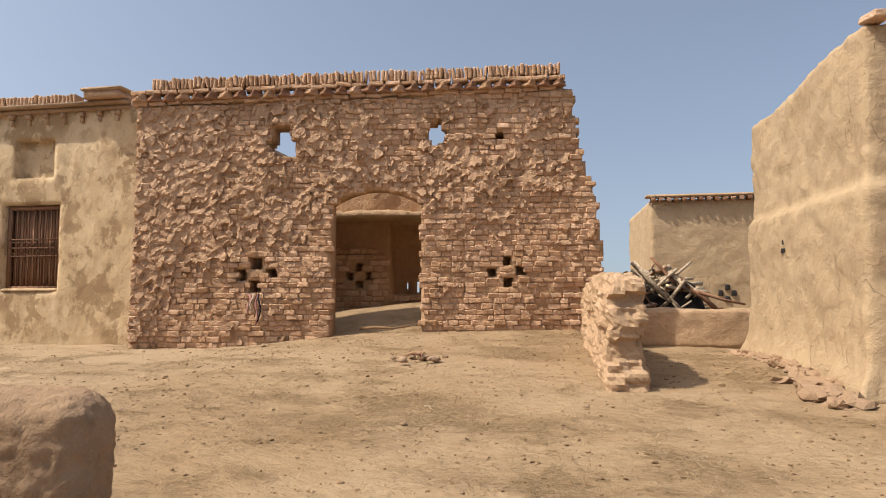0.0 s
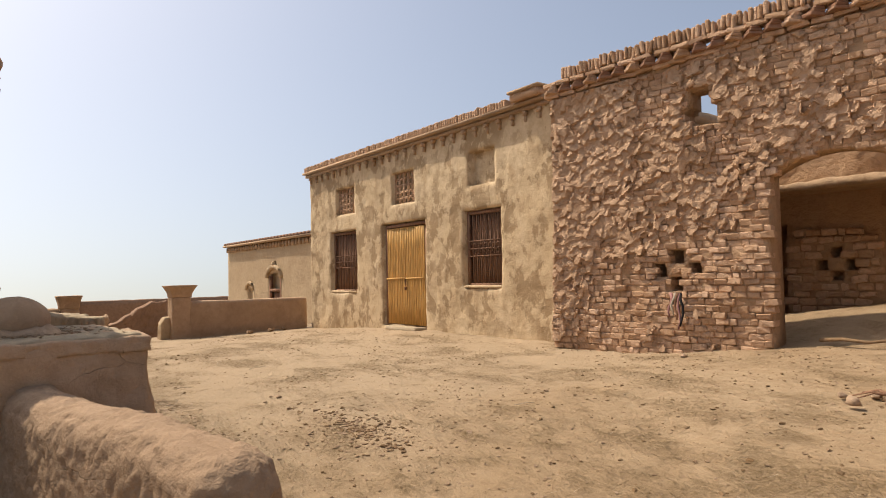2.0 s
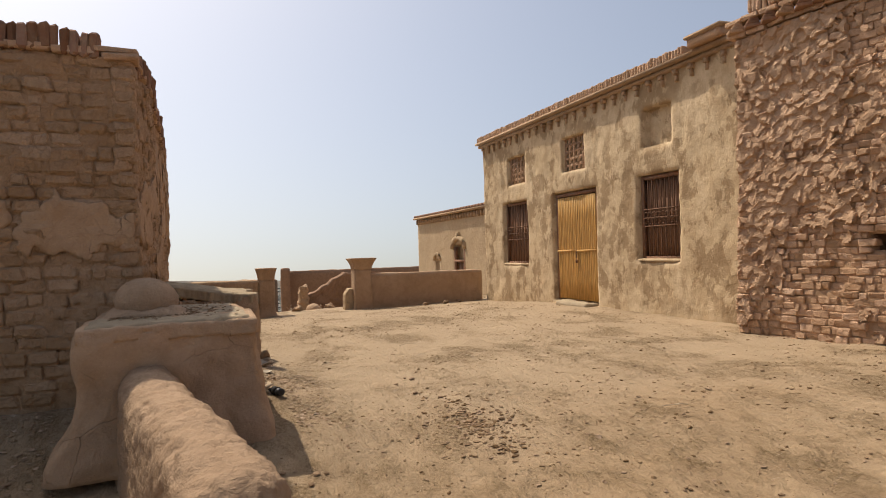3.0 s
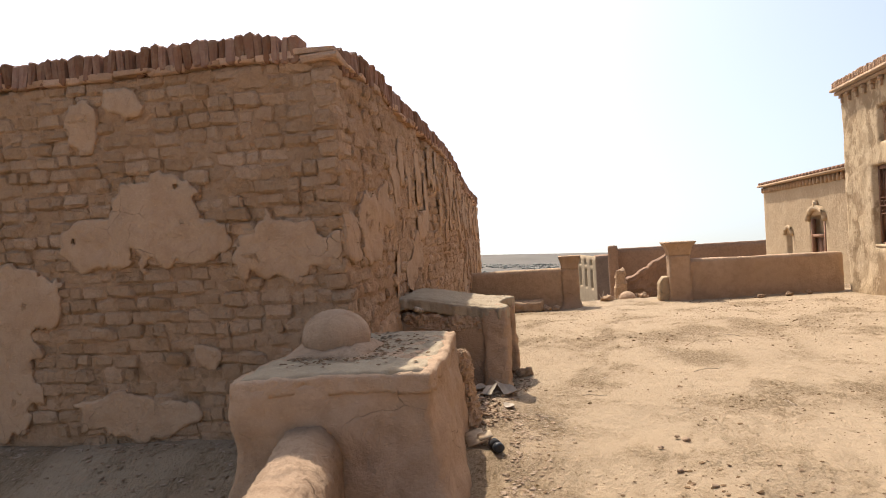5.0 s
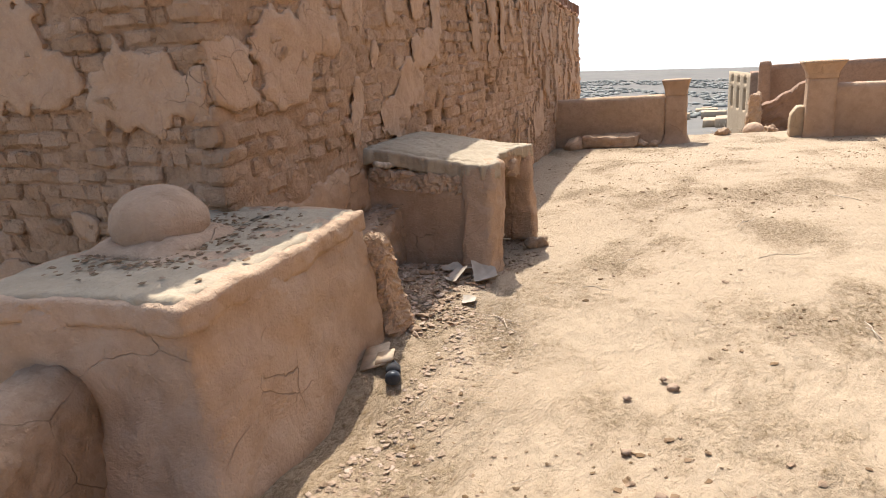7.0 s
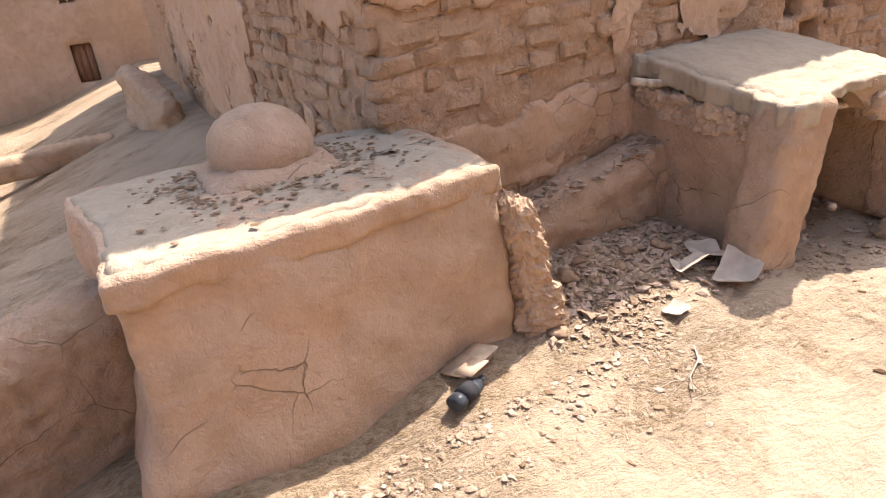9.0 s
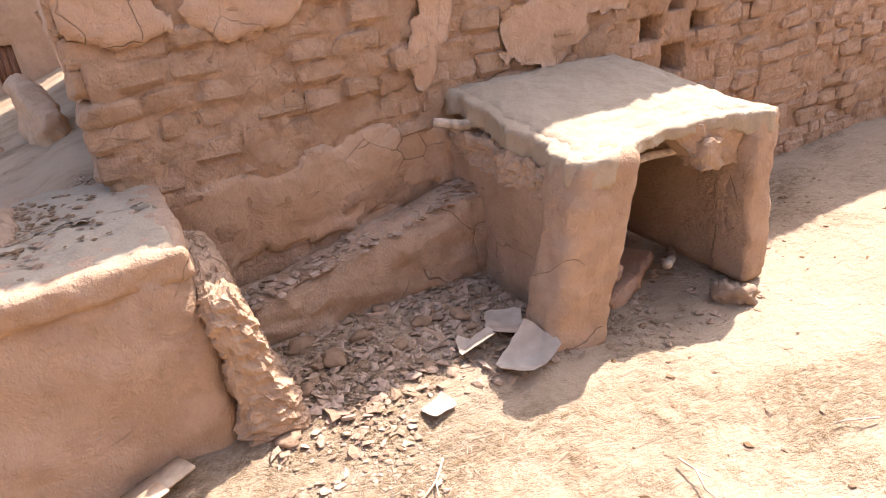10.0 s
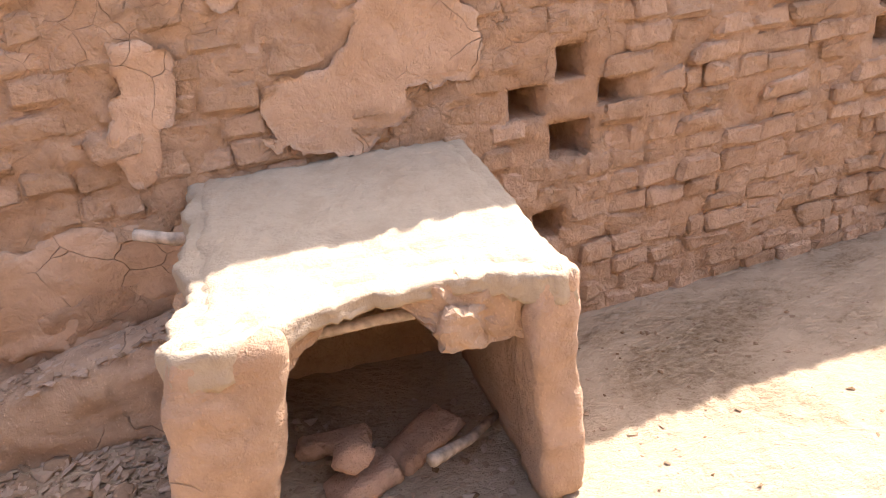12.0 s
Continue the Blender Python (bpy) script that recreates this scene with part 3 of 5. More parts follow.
def reed_door(a, b, c, d, at_y):
    w, h = b - a - 0.06, d - c - 0.06
    t = thing("door_1", "yellow reed door, closed with a chain and padlock", "door", at=(a + 0.03, at_y, c + 0.03))
    tagged(t, kind="structure")
    rnd = random.Random(8)
    part("door_frame", merge(bar((0.06, 0.08, h), (0.03, 0.03, h / 2)), bar((0.06, 0.08, h), (w - 0.03, 0.03, h / 2)), bar((w - 0.125, 0.08, 0.06), (w / 2, 0.03, h - 0.03))), DARKWOOD, t)
    part("backing", bar((w - 0.13, 0.02, h - 0.08), (w / 2, 0.055, h / 2 - 0.02)), DARKWOOD, t)
    n = 22
    for leaf in (0, 1):
        x0 = 0.065 + leaf * (w - 0.13) / 2
        lw = (w - 0.13) / 2 - 0.006
        lf = part("door_leaf", merge(bar((lw, 0.03, 0.05), (x0 + lw / 2, 0.02, 0.06)), bar((lw, 0.03, 0.05), (x0 + lw / 2, 0.02, h - 0.1))), REED, t)
        for i in range(n // 2):
            x = x0 + lw * (i + 0.5) / (n / 2)
            pts = [(x + rnd.uniform(-0.004, 0.004), rnd.uniform(-0.004, 0.004), 0.02 + (h - 0.1) * k / 5) for k in range(6)]
            part("reed", tube(pts, lw / n * 0.82, lw / n * 0.78, 7), REED, lf)
        part("cross_bar", tube([(x0, -0.028, h * 0.455), (x0 + lw, -0.028, h * 0.462)], 0.018, 0.016, 7), REED, lf)
    chain = [tube([(w * 0.53 + 0.02 * math.cos(q * math.pi / 4), -0.055, h * 0.455 - 0.035 * i + 0.026 * math.sin(q * math.pi / 4)) for q in range(9)], 0.006, 0.006, 5) for i in range(4)]
    part("chain", merge(*chain), IRON, t)
    part("padlock", bar((0.055, 0.03, 0.07), (w * 0.53, -0.055, h * 0.455 - 0.19), 0.01), IRON, t, "small rusty padlock")
    step = lump((b - a - 0.45, 0.3, 0.1), 0.05, 0.03, 0.02, 5, 3)
    st = link("door_step", step, DUST)
    st.location = ((a + b) / 2 + 0.25, at_y - 0.2, 0.655)
    tagged(st, "worn mud and stone step below the reed door", "step")


RECTS = build_house()
shutters("window_1", *RECTS["window_far"], HY + 0.12, "barred window with dark plank shutters, in a deep reveal")
shutters("window_2", *RECTS["window_near"], HY + 0.12, "larger barred window with dark plank shutters and scrollwork")
reed_door(*RECTS["door"], HY + 0.08)

# ---- ruined brick front with an arched doorway ----
RUIN = pose(-5.9, 8.22, 0, 0, 0, 8.5)
RUIN_L = 6.75
ARCH = (2.82, 4.08, 0.5, 2.72)
HOLES = [(1.92, 2.29, 3.39, 3.83), (4.19, 4.42, 3.54, 3.9)]
CROSS_L = [(1.66, 1.84, 1.80, 1.96), (1.66, 1.84, 1.47, 1.64), (1.46, 1.62, 1.64, 1.80), (1.90, 2.06, 1.66, 1.80)]
CROSS_R = [(5.20, 5.33, 1.85, 1.97), (5.23, 5.36, 1.54, 1.67), (5.0, 5.12, 1.69, 1.80), (5.40, 5.54, 1.71, 1.83), (5.1, 5.26, 3.63, 3.73)]


def ruin_end(z):
    return 6.62 - 0.36 * ease(2.2, 4.2, z) + 0.07 * fbm((0, 0, z), 2.2, 4) - 0.15 * ease(1.6, 0.9, z)


def ruin_face(u, z):
    return 0.05 * fbm((u, 0, z), 0.9, 4) + 0.018 * (z - 2.4) * 0.5 - 0.06 * ease(0.5, 0.0, u) * ease(2.4, 1.0, z)


def arch_top(u):
    s = (u - (ARCH[0] + ARCH[1]) / 2) / ((ARCH[1] - ARCH[0]) / 2)
    return 2.92 - 0.2 * s * s


def arch_warp(p):
    if ARCH[0] - 1e-3 <= p.x <= ARCH[1] + 1e-3 and 2.4 < p.z < 3.3:
        k = 1 - abs(p.z - ARCH[3]) / (0.32 if p.z < ARCH[3] else 0.6)
        if k > 0:
            p.z += k * (arch_top(p.x) - ARCH[3])
    return p


def in_any(u, z, rects, pad=0.0):
    return any(a - pad < u < b + pad and c - pad < z < d + pad for a, b, c, d in rects)


def in_hole(u, z, pad=0.0):
    for a, b, c, d in HOLES:
        x, y = (u - (a + b) / 2) / ((b - a) / 2 + pad), (z - (c + d) / 2) / ((d - c) / 2 + pad)
        if x * x + y * y < 1.1 + 1.0 * noise.noise(Vector((u * 8 + 3, 0, z * 8))):
            return True
    return False


def in_arch(u, z):
    return ARCH[0] < u < ARCH[1] and z < arch_top(u) + 0.02


def build_ruin():
    ops = [(*ARCH, None)] + [(*c, 0.3) for c in CROSS_L + CROSS_R]
    bm = holed_wall(RUIN_L, 0.2, 4.38, 0.34, ops, 0.045, lambda u, z: 0.02 + ruin_face(u, z) + 0.018 * fbm((u, 1, z), 5, 3), lambda u, z: u > ruin_end(z) - 0.04 or in_hole(u, z) or z > 4.14 + 0.03 * u, arch_warp)
    wall = link("wall_ruin", bm, JOINT)
    wall.matrix_basis = RUIN
    tagged(wall, "ruined house front of eroded mud bricks with arched doorway", "wall", kind="structure")
    rnd = random.Random(21)
    shapes = [shape_of(brick_bm(0.15, 0.16, 0.076, 0.01, s, 0.011)) for s in range(14)]

    def skip(u, z):
        if in_arch(u, z) or in_hole(u, z, 0.01) or in_any(u, z, CROSS_L + CROSS_R, 0.015):
            return True
        return u > ruin_end(z) - 0.05 or z > 4.12 + 0.03 * u or noise.noise(Vector((u * 3.1, 7, z * 4.3))) > 0.62

    def face(u, z):
        return ruin_face(u, z) + 0.03 * noise.noise(Vector((u * 5, 2, z * 7)))

    lay(wall, Matrix.Identity(4), RUIN_L, 0.55, 4.4, 0.076, 0.15, skip, lambda u, z: 0.9 < u < 2.85 and z < 1.75, 5, shapes, face, 1.1, fill=(0.97, 0.95))
    # what is left of the mud coat: scaly, tilted flakes over the bricks

    def cell(u, z):
        w = noise.noise_vector(Vector((u * 7, 3, z * 7)))
        p = Vector((u * 11.0 + 0.4 * w.x, 0, z * 9.5 + 0.4 * w.z))
        return p, noise.voronoi(p)[1][0]

    def left(u, z):
        if skip(u, z) or in_any(u, z, CROSS_L + CROSS_R, 0.05) or u > ruin_end(z) - 0.06 or z > 4.1 + 0.03 * u or z < 0.75:
            return -1.0
        if in_arch(u + 0.05, z) or in_arch(u - 0.05, z) or (2.75 < u < 4.15 and arch_top(u) - 0.02 < z < arch_top(u) + 0.09):
            return -1.0
        c = cell(u, z)[1]
        cu, cz = c.x / 11.0, c.z / 9.5
        much = 0.62 * ease(1.7, 2.7, cz) + 0.55 * ease(1.0, 0.3, cu) + 0.25 * ease(2.6, 1.6, cu) * ease(1.3, 2.2, cz) - 0.2 * ease(3.3, 3.9, cz) * ease(1.2, 2.0, cu) - 0.15 * ease(4.4, 5.2, cu)
        return much + 0.8 * noise.noise(Vector((cu * 1.7, 11, cz * 1.7))) + 1.1 * noise.noise(c * 3.3) - 0.57

    def scaly(u, z):
        p, c = cell(u, z)
        r = noise.noise_vector(c * 5.7)
        d = p - c
        return ruin_face(u, z) - 0.024 - 0.034 * r.y + 0.05 * (d.x * r.x + d.z * (0.45 + r.z)) + 0.007 * fbm((u, 2, z), 14, 2)

    flakes_v, flakes_f = [], []
    for v, f in coat(left, scaly, 0.02, 6.66, 0.75, 4.3, 0.019, 0.06, 0.0, 6):
        flakes_f += [tuple(q + len(flakes_v) for q in one) for one in f]
        flakes_v += v
    tagged(sheet_part("mud_flakes", (flakes_v, flakes_f), SCALES, wall, False), kind="stuff")
    # arch of bricks on edge
    for i in range(15):
        s = (i + 0.5) / 15 * 2 - 1
        u = 3.45 + s * 0.72
        b = part("voussoir", brick_bm(0.075, 0.2, 0.2, 0.012, i), BRICK, wall, smooth=False)
        b.matrix_basis = pose(u, ruin_face(u, 3) + 0.012, 3.02 - 0.2 * s * s, 0, 18 * s, 0)
    # cornice: string course, turned brick ends, ledge, bricks on edge
    corn = thing("ruin_cornice", "brick cornice with turned dog-tooth bricks and brick-on-edge coping", "cornice")
    corn.matrix_basis = RUIN
    tops = Pile()
    u = 0.0
    sh = [shape_of(brick_bm(0.22, 0.2, 0.055, 0.012, s)) for s in range(6)]
    for zz, yy in ((4.19, -0.03), (4.335, -0.09)):
        u = 0.05
        while u < ruin_end(4.2) - 0.2:
            tops.add(sh[rnd.randrange(6)], pose(u, yy + rnd.gauss(0, 0.008), zz + rnd.gauss(0, 0.005) + 0.03 * (u - 1), rnd.gauss(0, 2), rnd.gauss(0, 3), rnd.gauss(0, 4)))
            u += rnd.uniform(0.2, 0.25)
    tagged(tops.link("string_course", BRICK_REST, corn), kind="stuff")
    for i in range(31):
        u = 0.12 + i * 0.205
        if u > ruin_end(4.2) - 0.05:
            break
        layers = []
        for q, w in enumerate((0.165, 0.135, 0.10)):
            lay_ = brick_bm(w, w, 0.038, 0.007, 50 + i * 3 + q)
            bmesh.ops.transform(lay_, matrix=pose(0, -w * 0.2, q * 0.036 - 0.036) @ pose(0, 0, 0, 0, 0, 45 + rnd.gauss(0, 4)), verts=lay_.verts)
            layers.append(lay_)
        b = part("dog_tooth", merge(*layers), FIRED if i % 3 else BRICK, corn, smooth=False)
        b.matrix_basis = pose(u, -0.055, 4.262 + 0.03 * (u - 1), 0, rnd.gauss(0, 3), 0)
    cop = Pile()
    sh = [shape_of(brick_bm(0.05, 0.2, 0.16, 0.008, s)) for s in range(6)]
    u = 0.28
    while u < 6.05:
        cop.add(sh[rnd.randrange(6)], pose(u, -0.08 + rnd.gauss(0, 0.01), 4.445 + rnd.gauss(0, 0.012) + 0.03 * (u - 1), rnd.gauss(0, 3), rnd.gauss(0, 5), rnd.gauss(0, 4)))
        u += rnd.uniform(0.052, 0.064)
    tagged(cop.link("brick_coping", BRICK_REST, corn), kind="stuff")
    top = link("wall_top", lump((6.0, 0.3, 0.2), 0.1, 0.05, 0.03, 3), ROUGH)
    top.matrix_basis = RUIN @ pose(3.1, 0.2, 4.16, 0, -1.7, 0)
    tagged(top, "crumbling mud fill along the wall head", "wall", kind="structure")


build_ruin()


def build_room():
    """The roofless room behind the arch: back wall with niches and a broken ledge of roof."""
    ops = [(2.5, 2.85, 1.0, 2.35, 0.5), (4.05, 5.2, 1.42, 2.72, 0.5), (4.48, 4.53, 1.46, 1.66, None), (4.29, 4.32, 1.52, 1.64, None)]
    for cx, cz in ((3.48, 1.92), (3.48, 1.6), (3.3, 1.75), (3.66, 1.75)):
        ops.append((cx - 0.07, cx + 0.07, cz - 0.07, cz + 0.07, 0.25))
    w = link("wall_room_back", holed_wall(7.5, 0.3, 3.85, 0.6, ops, 0.09, lambda x, z: 0.05 * fbm((x, 5, z), 1.2, 5) + 0.02 * fbm((x, 8, z), 7, 3) - (0.06 if z < 2.15 else 0)), JOINT)
    w.matrix_basis = pose(-6.95, 10.72, 0, 0, 0, 8.5)
    tagged(w, "rough mud back wall of the roofless room", "wall", kind="structure")
    sh = [shape_of(brick_bm(0.2, 0.14, 0.1, 0.016, 700 + s)) for s in range(8)]
    lay(w, Matrix.Identity(4), 7.0, 1.1, 2.2, 0.105, 0.2, lambda u, z: in_any(u, z, [o[:4] for o in ops], 0.03) or not 2.2 < u < 4.6 or noise.noise(Vector((u * 2, 1, z * 2))) > 0.3, lambda u, z: False, 14, sh, lambda u, z: 0.05 * fbm((u, 5, z), 1.2, 5) - 0.085, 1.5)
    led = link("roof_remnant", lump((7.4, 0.75, 0.12), 0.07, 0.03, 0.04, 2.5, 4, fine=0.02), ROUGH)
    led.matrix_basis = pose(-3.3, 10.97, 2.74, 0, 0, 8.5)
    tagged(led, "broken ledge of a fallen mud roof", "roof", kind="structure")
    for s, x in (("west", -6.35), ("east", -0.2)):
        b = link("wall_room_" + s, lump((0.4, 2.1, 3.5), 0.15, 0.06, 0.04, 1.5, x), ROUGH)
        b.location = (x, 10.75, 0.35)
        tagged(b, "rough mud side wall of the roofless room", "wall", kind="structure")
    beam = thing("fallen_branch", "crooked dry branch lying in the doorway", "branch", at=(-2.4, 8.75, 0.96))
    part("wood", tube([(-0.35, 0.1, 0.0), (-0.1, 0.0, 0.03), (0.15, -0.03, 0.02), (0.4, 0.02, 0.05)], 0.022, 0.012, 7, 0.2), CLOD, beam)


build_room()

# ---- tall mud-brick house beside the walk ----
TX, TY, TTOP = -5.32, 1.84, 3.33


def tall_bump(u, z):
    return 0.03 * fbm((u, 2, z), 0.8, 4) + 0.012 * fbm((u, 4, z), 5, 3)


def bulge(u):
    """How far the north face leans out of its line."""
    return (0.08 * ease(0.2, 1.2, u) + 0.03 * ease(1.8, 3.0, u)) * ease(9.5, 5.0, u)


def worn_face(u, z):
    """Some bricks stand back, some are worn away more than others."""
    k = noise.noise(Vector((u * 4.3, 8, z * 8.7)))
    return tall_bump(u, z) + (0.03 if k > 0.42 else 0.0) + 0.012 * k


def north_top(u):
    return 3.29 - 0.045 * ease(0.3, 1.8, u) - 0.012 * u - 0.3 * ease(5.0, 12.5, u)


def build_tall():
    shapes = [shape_of(brick_bm(0.2, 0.14, 0.1, 0.016, 30 + s, 0.02)) for s in range(16)]
    pockets = [(3.0, 1.71, 0.07, 0.068), (2.8, 1.57, 0.075, 0.062), (3.2, 1.57, 0.055, 0.055), (3.0, 1.385, 0.095, 0.08), (2.88, 1.02, 0.07, 0.06), (4.7, 1.80, 0.07, 0.06), (4.7, 1.63, 0.07, 0.06), (4.86, 1.71, 0.07, 0.06)]
    rnd = random.Random(77)
    # north face: local +x runs east to west, so turn it by 180 degrees
    north = pose(TX, TY, 0, 0, 0, 183.1)
    rects_n = [(p - a, p + a, z - b, z + b) for p, z, a, b in pockets]
    bm = holed_wall(12.6, -0.2, TTOP, 0.45, [(*r, 0.32) for r in rects_n], 0.025, lambda u, z: 0.016 - 0.007 * ease(3.4, 2.6, u) - bulge(u) + tall_bump(u, z) + 0.025 * fbm((u, 6, z), 4.2, 4) + 0.016 * fbm((u, 9, z), 13, 3), lambda u, z: z > north_top(u) or u < 0.06)
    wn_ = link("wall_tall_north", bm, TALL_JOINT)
    wn_.matrix_basis = north
    tagged(wn_, "eroded mud-brick wall with peeling plaster and nesting holes", "wall", kind="structure")

    def skip_n(u, z):
        if any(abs(u - p) < a + 0.085 and abs(z - pz) < b + 0.04 for p, pz, a, b in pockets):
            return True
        if z < 1.36 - 0.25 * ease(1.2, 2.2, u) + 0.12 * fbm((u, 12, z), 2.5, 3) and u < 2.3:
            return True
        return z > north_top(u) or noise.noise(Vector((u * 2.7, 3, z * 3.9))) > 0.66

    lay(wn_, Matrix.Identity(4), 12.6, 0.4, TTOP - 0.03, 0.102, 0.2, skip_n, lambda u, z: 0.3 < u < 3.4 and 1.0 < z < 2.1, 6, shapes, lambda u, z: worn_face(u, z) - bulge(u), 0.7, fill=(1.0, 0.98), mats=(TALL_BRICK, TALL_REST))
    east = pose(TX, TY, 0, 0, 0, -90) @ Matrix.Diagonal((-1, 1, 1, 1))
    # east face: local +x runs north to south
    bm = holed_wall(10.5, 0.0, TTOP, 0.45, [], 0.03, lambda u, z: 0.02 + tall_bump(u, z + 9) + 0.022 * fbm((u, 6, z), 4.2, 4) + 0.014 * fbm((u, 9, z), 13, 3), lambda u, z: u < 0.06)
    for v in bm.verts:
        v.co = Vector((-v.co.y, -v.co.x, v.co.z))
    bmesh.ops.recalc_face_normals(bm, faces=bm.faces)
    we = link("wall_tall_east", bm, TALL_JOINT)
    we.location = (TX, TY, 0)
    tagged(we, "mud-brick wall with large patches of cracked plaster", "wall", kind="structure")
    turn = Matrix(((0, -1, 0, 0), (-1, 0, 0, 0), (0, 0, 1, 0), (0, 0, 0, 1)))
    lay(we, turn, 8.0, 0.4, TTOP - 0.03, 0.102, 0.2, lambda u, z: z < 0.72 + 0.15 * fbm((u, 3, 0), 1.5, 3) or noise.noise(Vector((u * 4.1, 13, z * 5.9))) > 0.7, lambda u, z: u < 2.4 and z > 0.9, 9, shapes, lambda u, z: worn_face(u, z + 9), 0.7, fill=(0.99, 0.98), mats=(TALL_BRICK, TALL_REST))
    # peeling plaster: what is left of the coat, sheet by sheet
    pn = [(1.42, 2.56, 0.16, 0.26), (0.16, 2.05, 0.2, 0.16), (0.62, 2.1, 0.24, 0.3), (0.95, 2.3, 0.12, 0.2), (1.43, 1.86, 0.09, 0.14), (1.34, 1.68, 0.09, 0.17), (2.34, 1.88, 0.27, 0.17), (2.0, 1.66, 0.18, 0.2), (2.18, 1.78, 0.2, 0.18), (2.7, 2.15, 0.3, 0.16), (1.74, 2.12, 0.07, 0.1), (1.0, 2.25, 0.22, 0.16), (2.05, 2.55, 0.1, 0.24), (1.75, 2.75, 0.12, 0.2), (2.6, 2.7, 0.16, 0.3), (3.0, 2.5, 0.12, 0.3)]
    dado = [(0.4, 1.12, 0.9, 0.2), (1.05, 1.2, 0.45, 0.2), (1.6, 1.15, 0.5, 0.14)]

    def mask_n(u, z):
        if any(abs(u - p) < a + 0.03 and abs(z - pz) < b + 0.03 for p, pz, a, b in pockets) or z > north_top(u) - 0.05 or u < 0.02:
            return -1.0
        m = ragged_blobs(pn, u, z, 2.0)
        if u > 2.9 and (z > 2.0 or u > 5.8):
            upper = 0.2 * ease(3.0, 4.2, u) * max(ease(1.95, 2.3, z), ease(5.5, 7.5, u)) - 0.3
            m = max(m, 0.22 * (noise.fractal(Vector((u * 3.1, 4, z * 1.5)), 0.8, 2.2, 5) + upper * 1.2))
        return m

    def front_n(u, z):
        rise = 0.018 + 0.03 * ease(2.6, 3.6, u) * (0.6 + noise.noise(Vector((u * 2.1, 6, z * 2.1))))
        return tall_bump(u, z) - bulge(u) - rise + 0.007 * fbm((u, 1, z), 7, 3)

    for v in coat(mask_n, front_n, 0.0, 12.4, 0.8, 3.25, 0.022, 0.02, 0.005):
        sheet_part("plaster_patch", ([(x, y if y < 0.02 - bulge(x) else y - bulge(x), z) for x, y, z in v[0]], v[1]), PATCH, wn_)
    for v in coat(lambda u, z: ragged_blobs(dado, u, z, 7.0) if u > 0.02 else -1.0, lambda u, z: tall_bump(u, z) - bulge(u) - 0.004 + 0.01 * fbm((u, 1, z), 6, 3), 0.0, 2.4, 0.7, 1.6, 0.022, 0.02, 0.012):
        sheet_part("plaster_patch", v, DADO, wn_)
    pe = [(1.42, 2.28, 0.34, 0.32), (1.1, 2.1, 0.2, 0.18), (0.46, 2.02, 0.34, 0.22), (0.12, 1.98, 0.2, 0.16), (1.08, 1.26, 0.11, 0.09), (1.94, 3.0, 0.13, 0.24), (1.6, 3.17, 0.15, 0.11), (1.71, 0.84, 0.52, 0.14), (1.85, 2.12, 0.3, 0.2), (2.5, 1.75, 0.25, 0.2), (3.1, 1.35, 0.65, 0.75), (3.6, 2.2, 0.6, 0.5), (4.3, 1.4, 0.7, 0.8), (3.4, 2.9, 0.25, 0.2), (5.2, 2.0, 0.6, 0.6), (6.4, 1.6, 0.7, 0.7)]
    for v in coat(lambda u, z: ragged_blobs(pe, u, z, 4.0) if u > 0.01 else -1.0, lambda u, z: tall_bump(u, z + 9) - 0.02 + 0.007 * fbm((u, 8, z), 7, 3), 0.0, 7.2, 0.6, 3.25, 0.022, 0.02, 0.005, flip=True):
        sheet_part("plaster_patch", v, PATCH, we).matrix_basis = turn
    # eaves: flat stone course then bricks on edge
    eav = thing("tall_coping", "coping of weathered fired bricks set on edge", "coping")
    flat = Pile()
    sh = [shape_of(brick_bm(0.3, 0.26, 0.05, 0.014, 70 + s)) for s in range(6)]
    edge = [shape_of(brick_bm(0.06, 0.22, 0.19, 0.012, 90 + s)) for s in range(6)]
    cop = Pile()
    for m, ln, start, top, out in ((Matrix.Translation((TX, TY, 0)) @ turn, 10.4, 0.26, lambda u: TTOP, lambda u: 0.0), (north, 12.5, 0.22, north_top, bulge)):
        u = 0.12
        while u < ln:
            flat.add(sh[rnd.randrange(6)], m @ pose(u, -0.03 - out(u) + rnd.gauss(0, 0.008), top(u) + 0.02 + rnd.gauss(0, 0.006), rnd.gauss(0, 2), rnd.gauss(0, 2), rnd.gauss(0, 4)))
            u += rnd.uniform(0.26, 0.31)
        u = start
        while u < ln:
            cop.add(edge[rnd.randrange(6)], m @ pose(u, -0.03 - out(u) + rnd.gauss(0, 0.008), top(u) + 0.095 - 0.07 * ease(0.6, 0.2, u) + rnd.gauss(0, 0.007), rnd.gauss(0, 3), rnd.gauss(0, 4), rnd.gauss(0, 4)))
            u += rnd.uniform(0.062, 0.075)
    tagged(flat.link("flat_course", BRICK_REST, eav), kind="stuff")
    tagged(cop.link("brick_coping", FIRED, eav), kind="stuff")
    roof = link("roof_tall", lump((11.6, 9.4, 0.15), 0.3, 0.05, 0.02), ROUGH)
    roof.location = (TX - 6.1, TY - 5.7, 2.55)
    tagged(roof, "flat mud roof of the tall brick house", "roof", kind="structure")
    for nm, sz, at in (("wall_tall_south", (12.0, 0.4, 3.2), (TX - 6.1, TY - 10.6, 0.0)), ("wall_tall_west", (0.4, 9.4, 2.5), (TX - 12.1, TY - 5.6, -0.2))):
        b = link(nm, lump(sz, 0.2, 0.06, 0.03, 1.5), ROUGH)
        b.location = at
        tagged(b, "plain mud wall of the tall brick house", "wall", kind="structure")


build_tall()

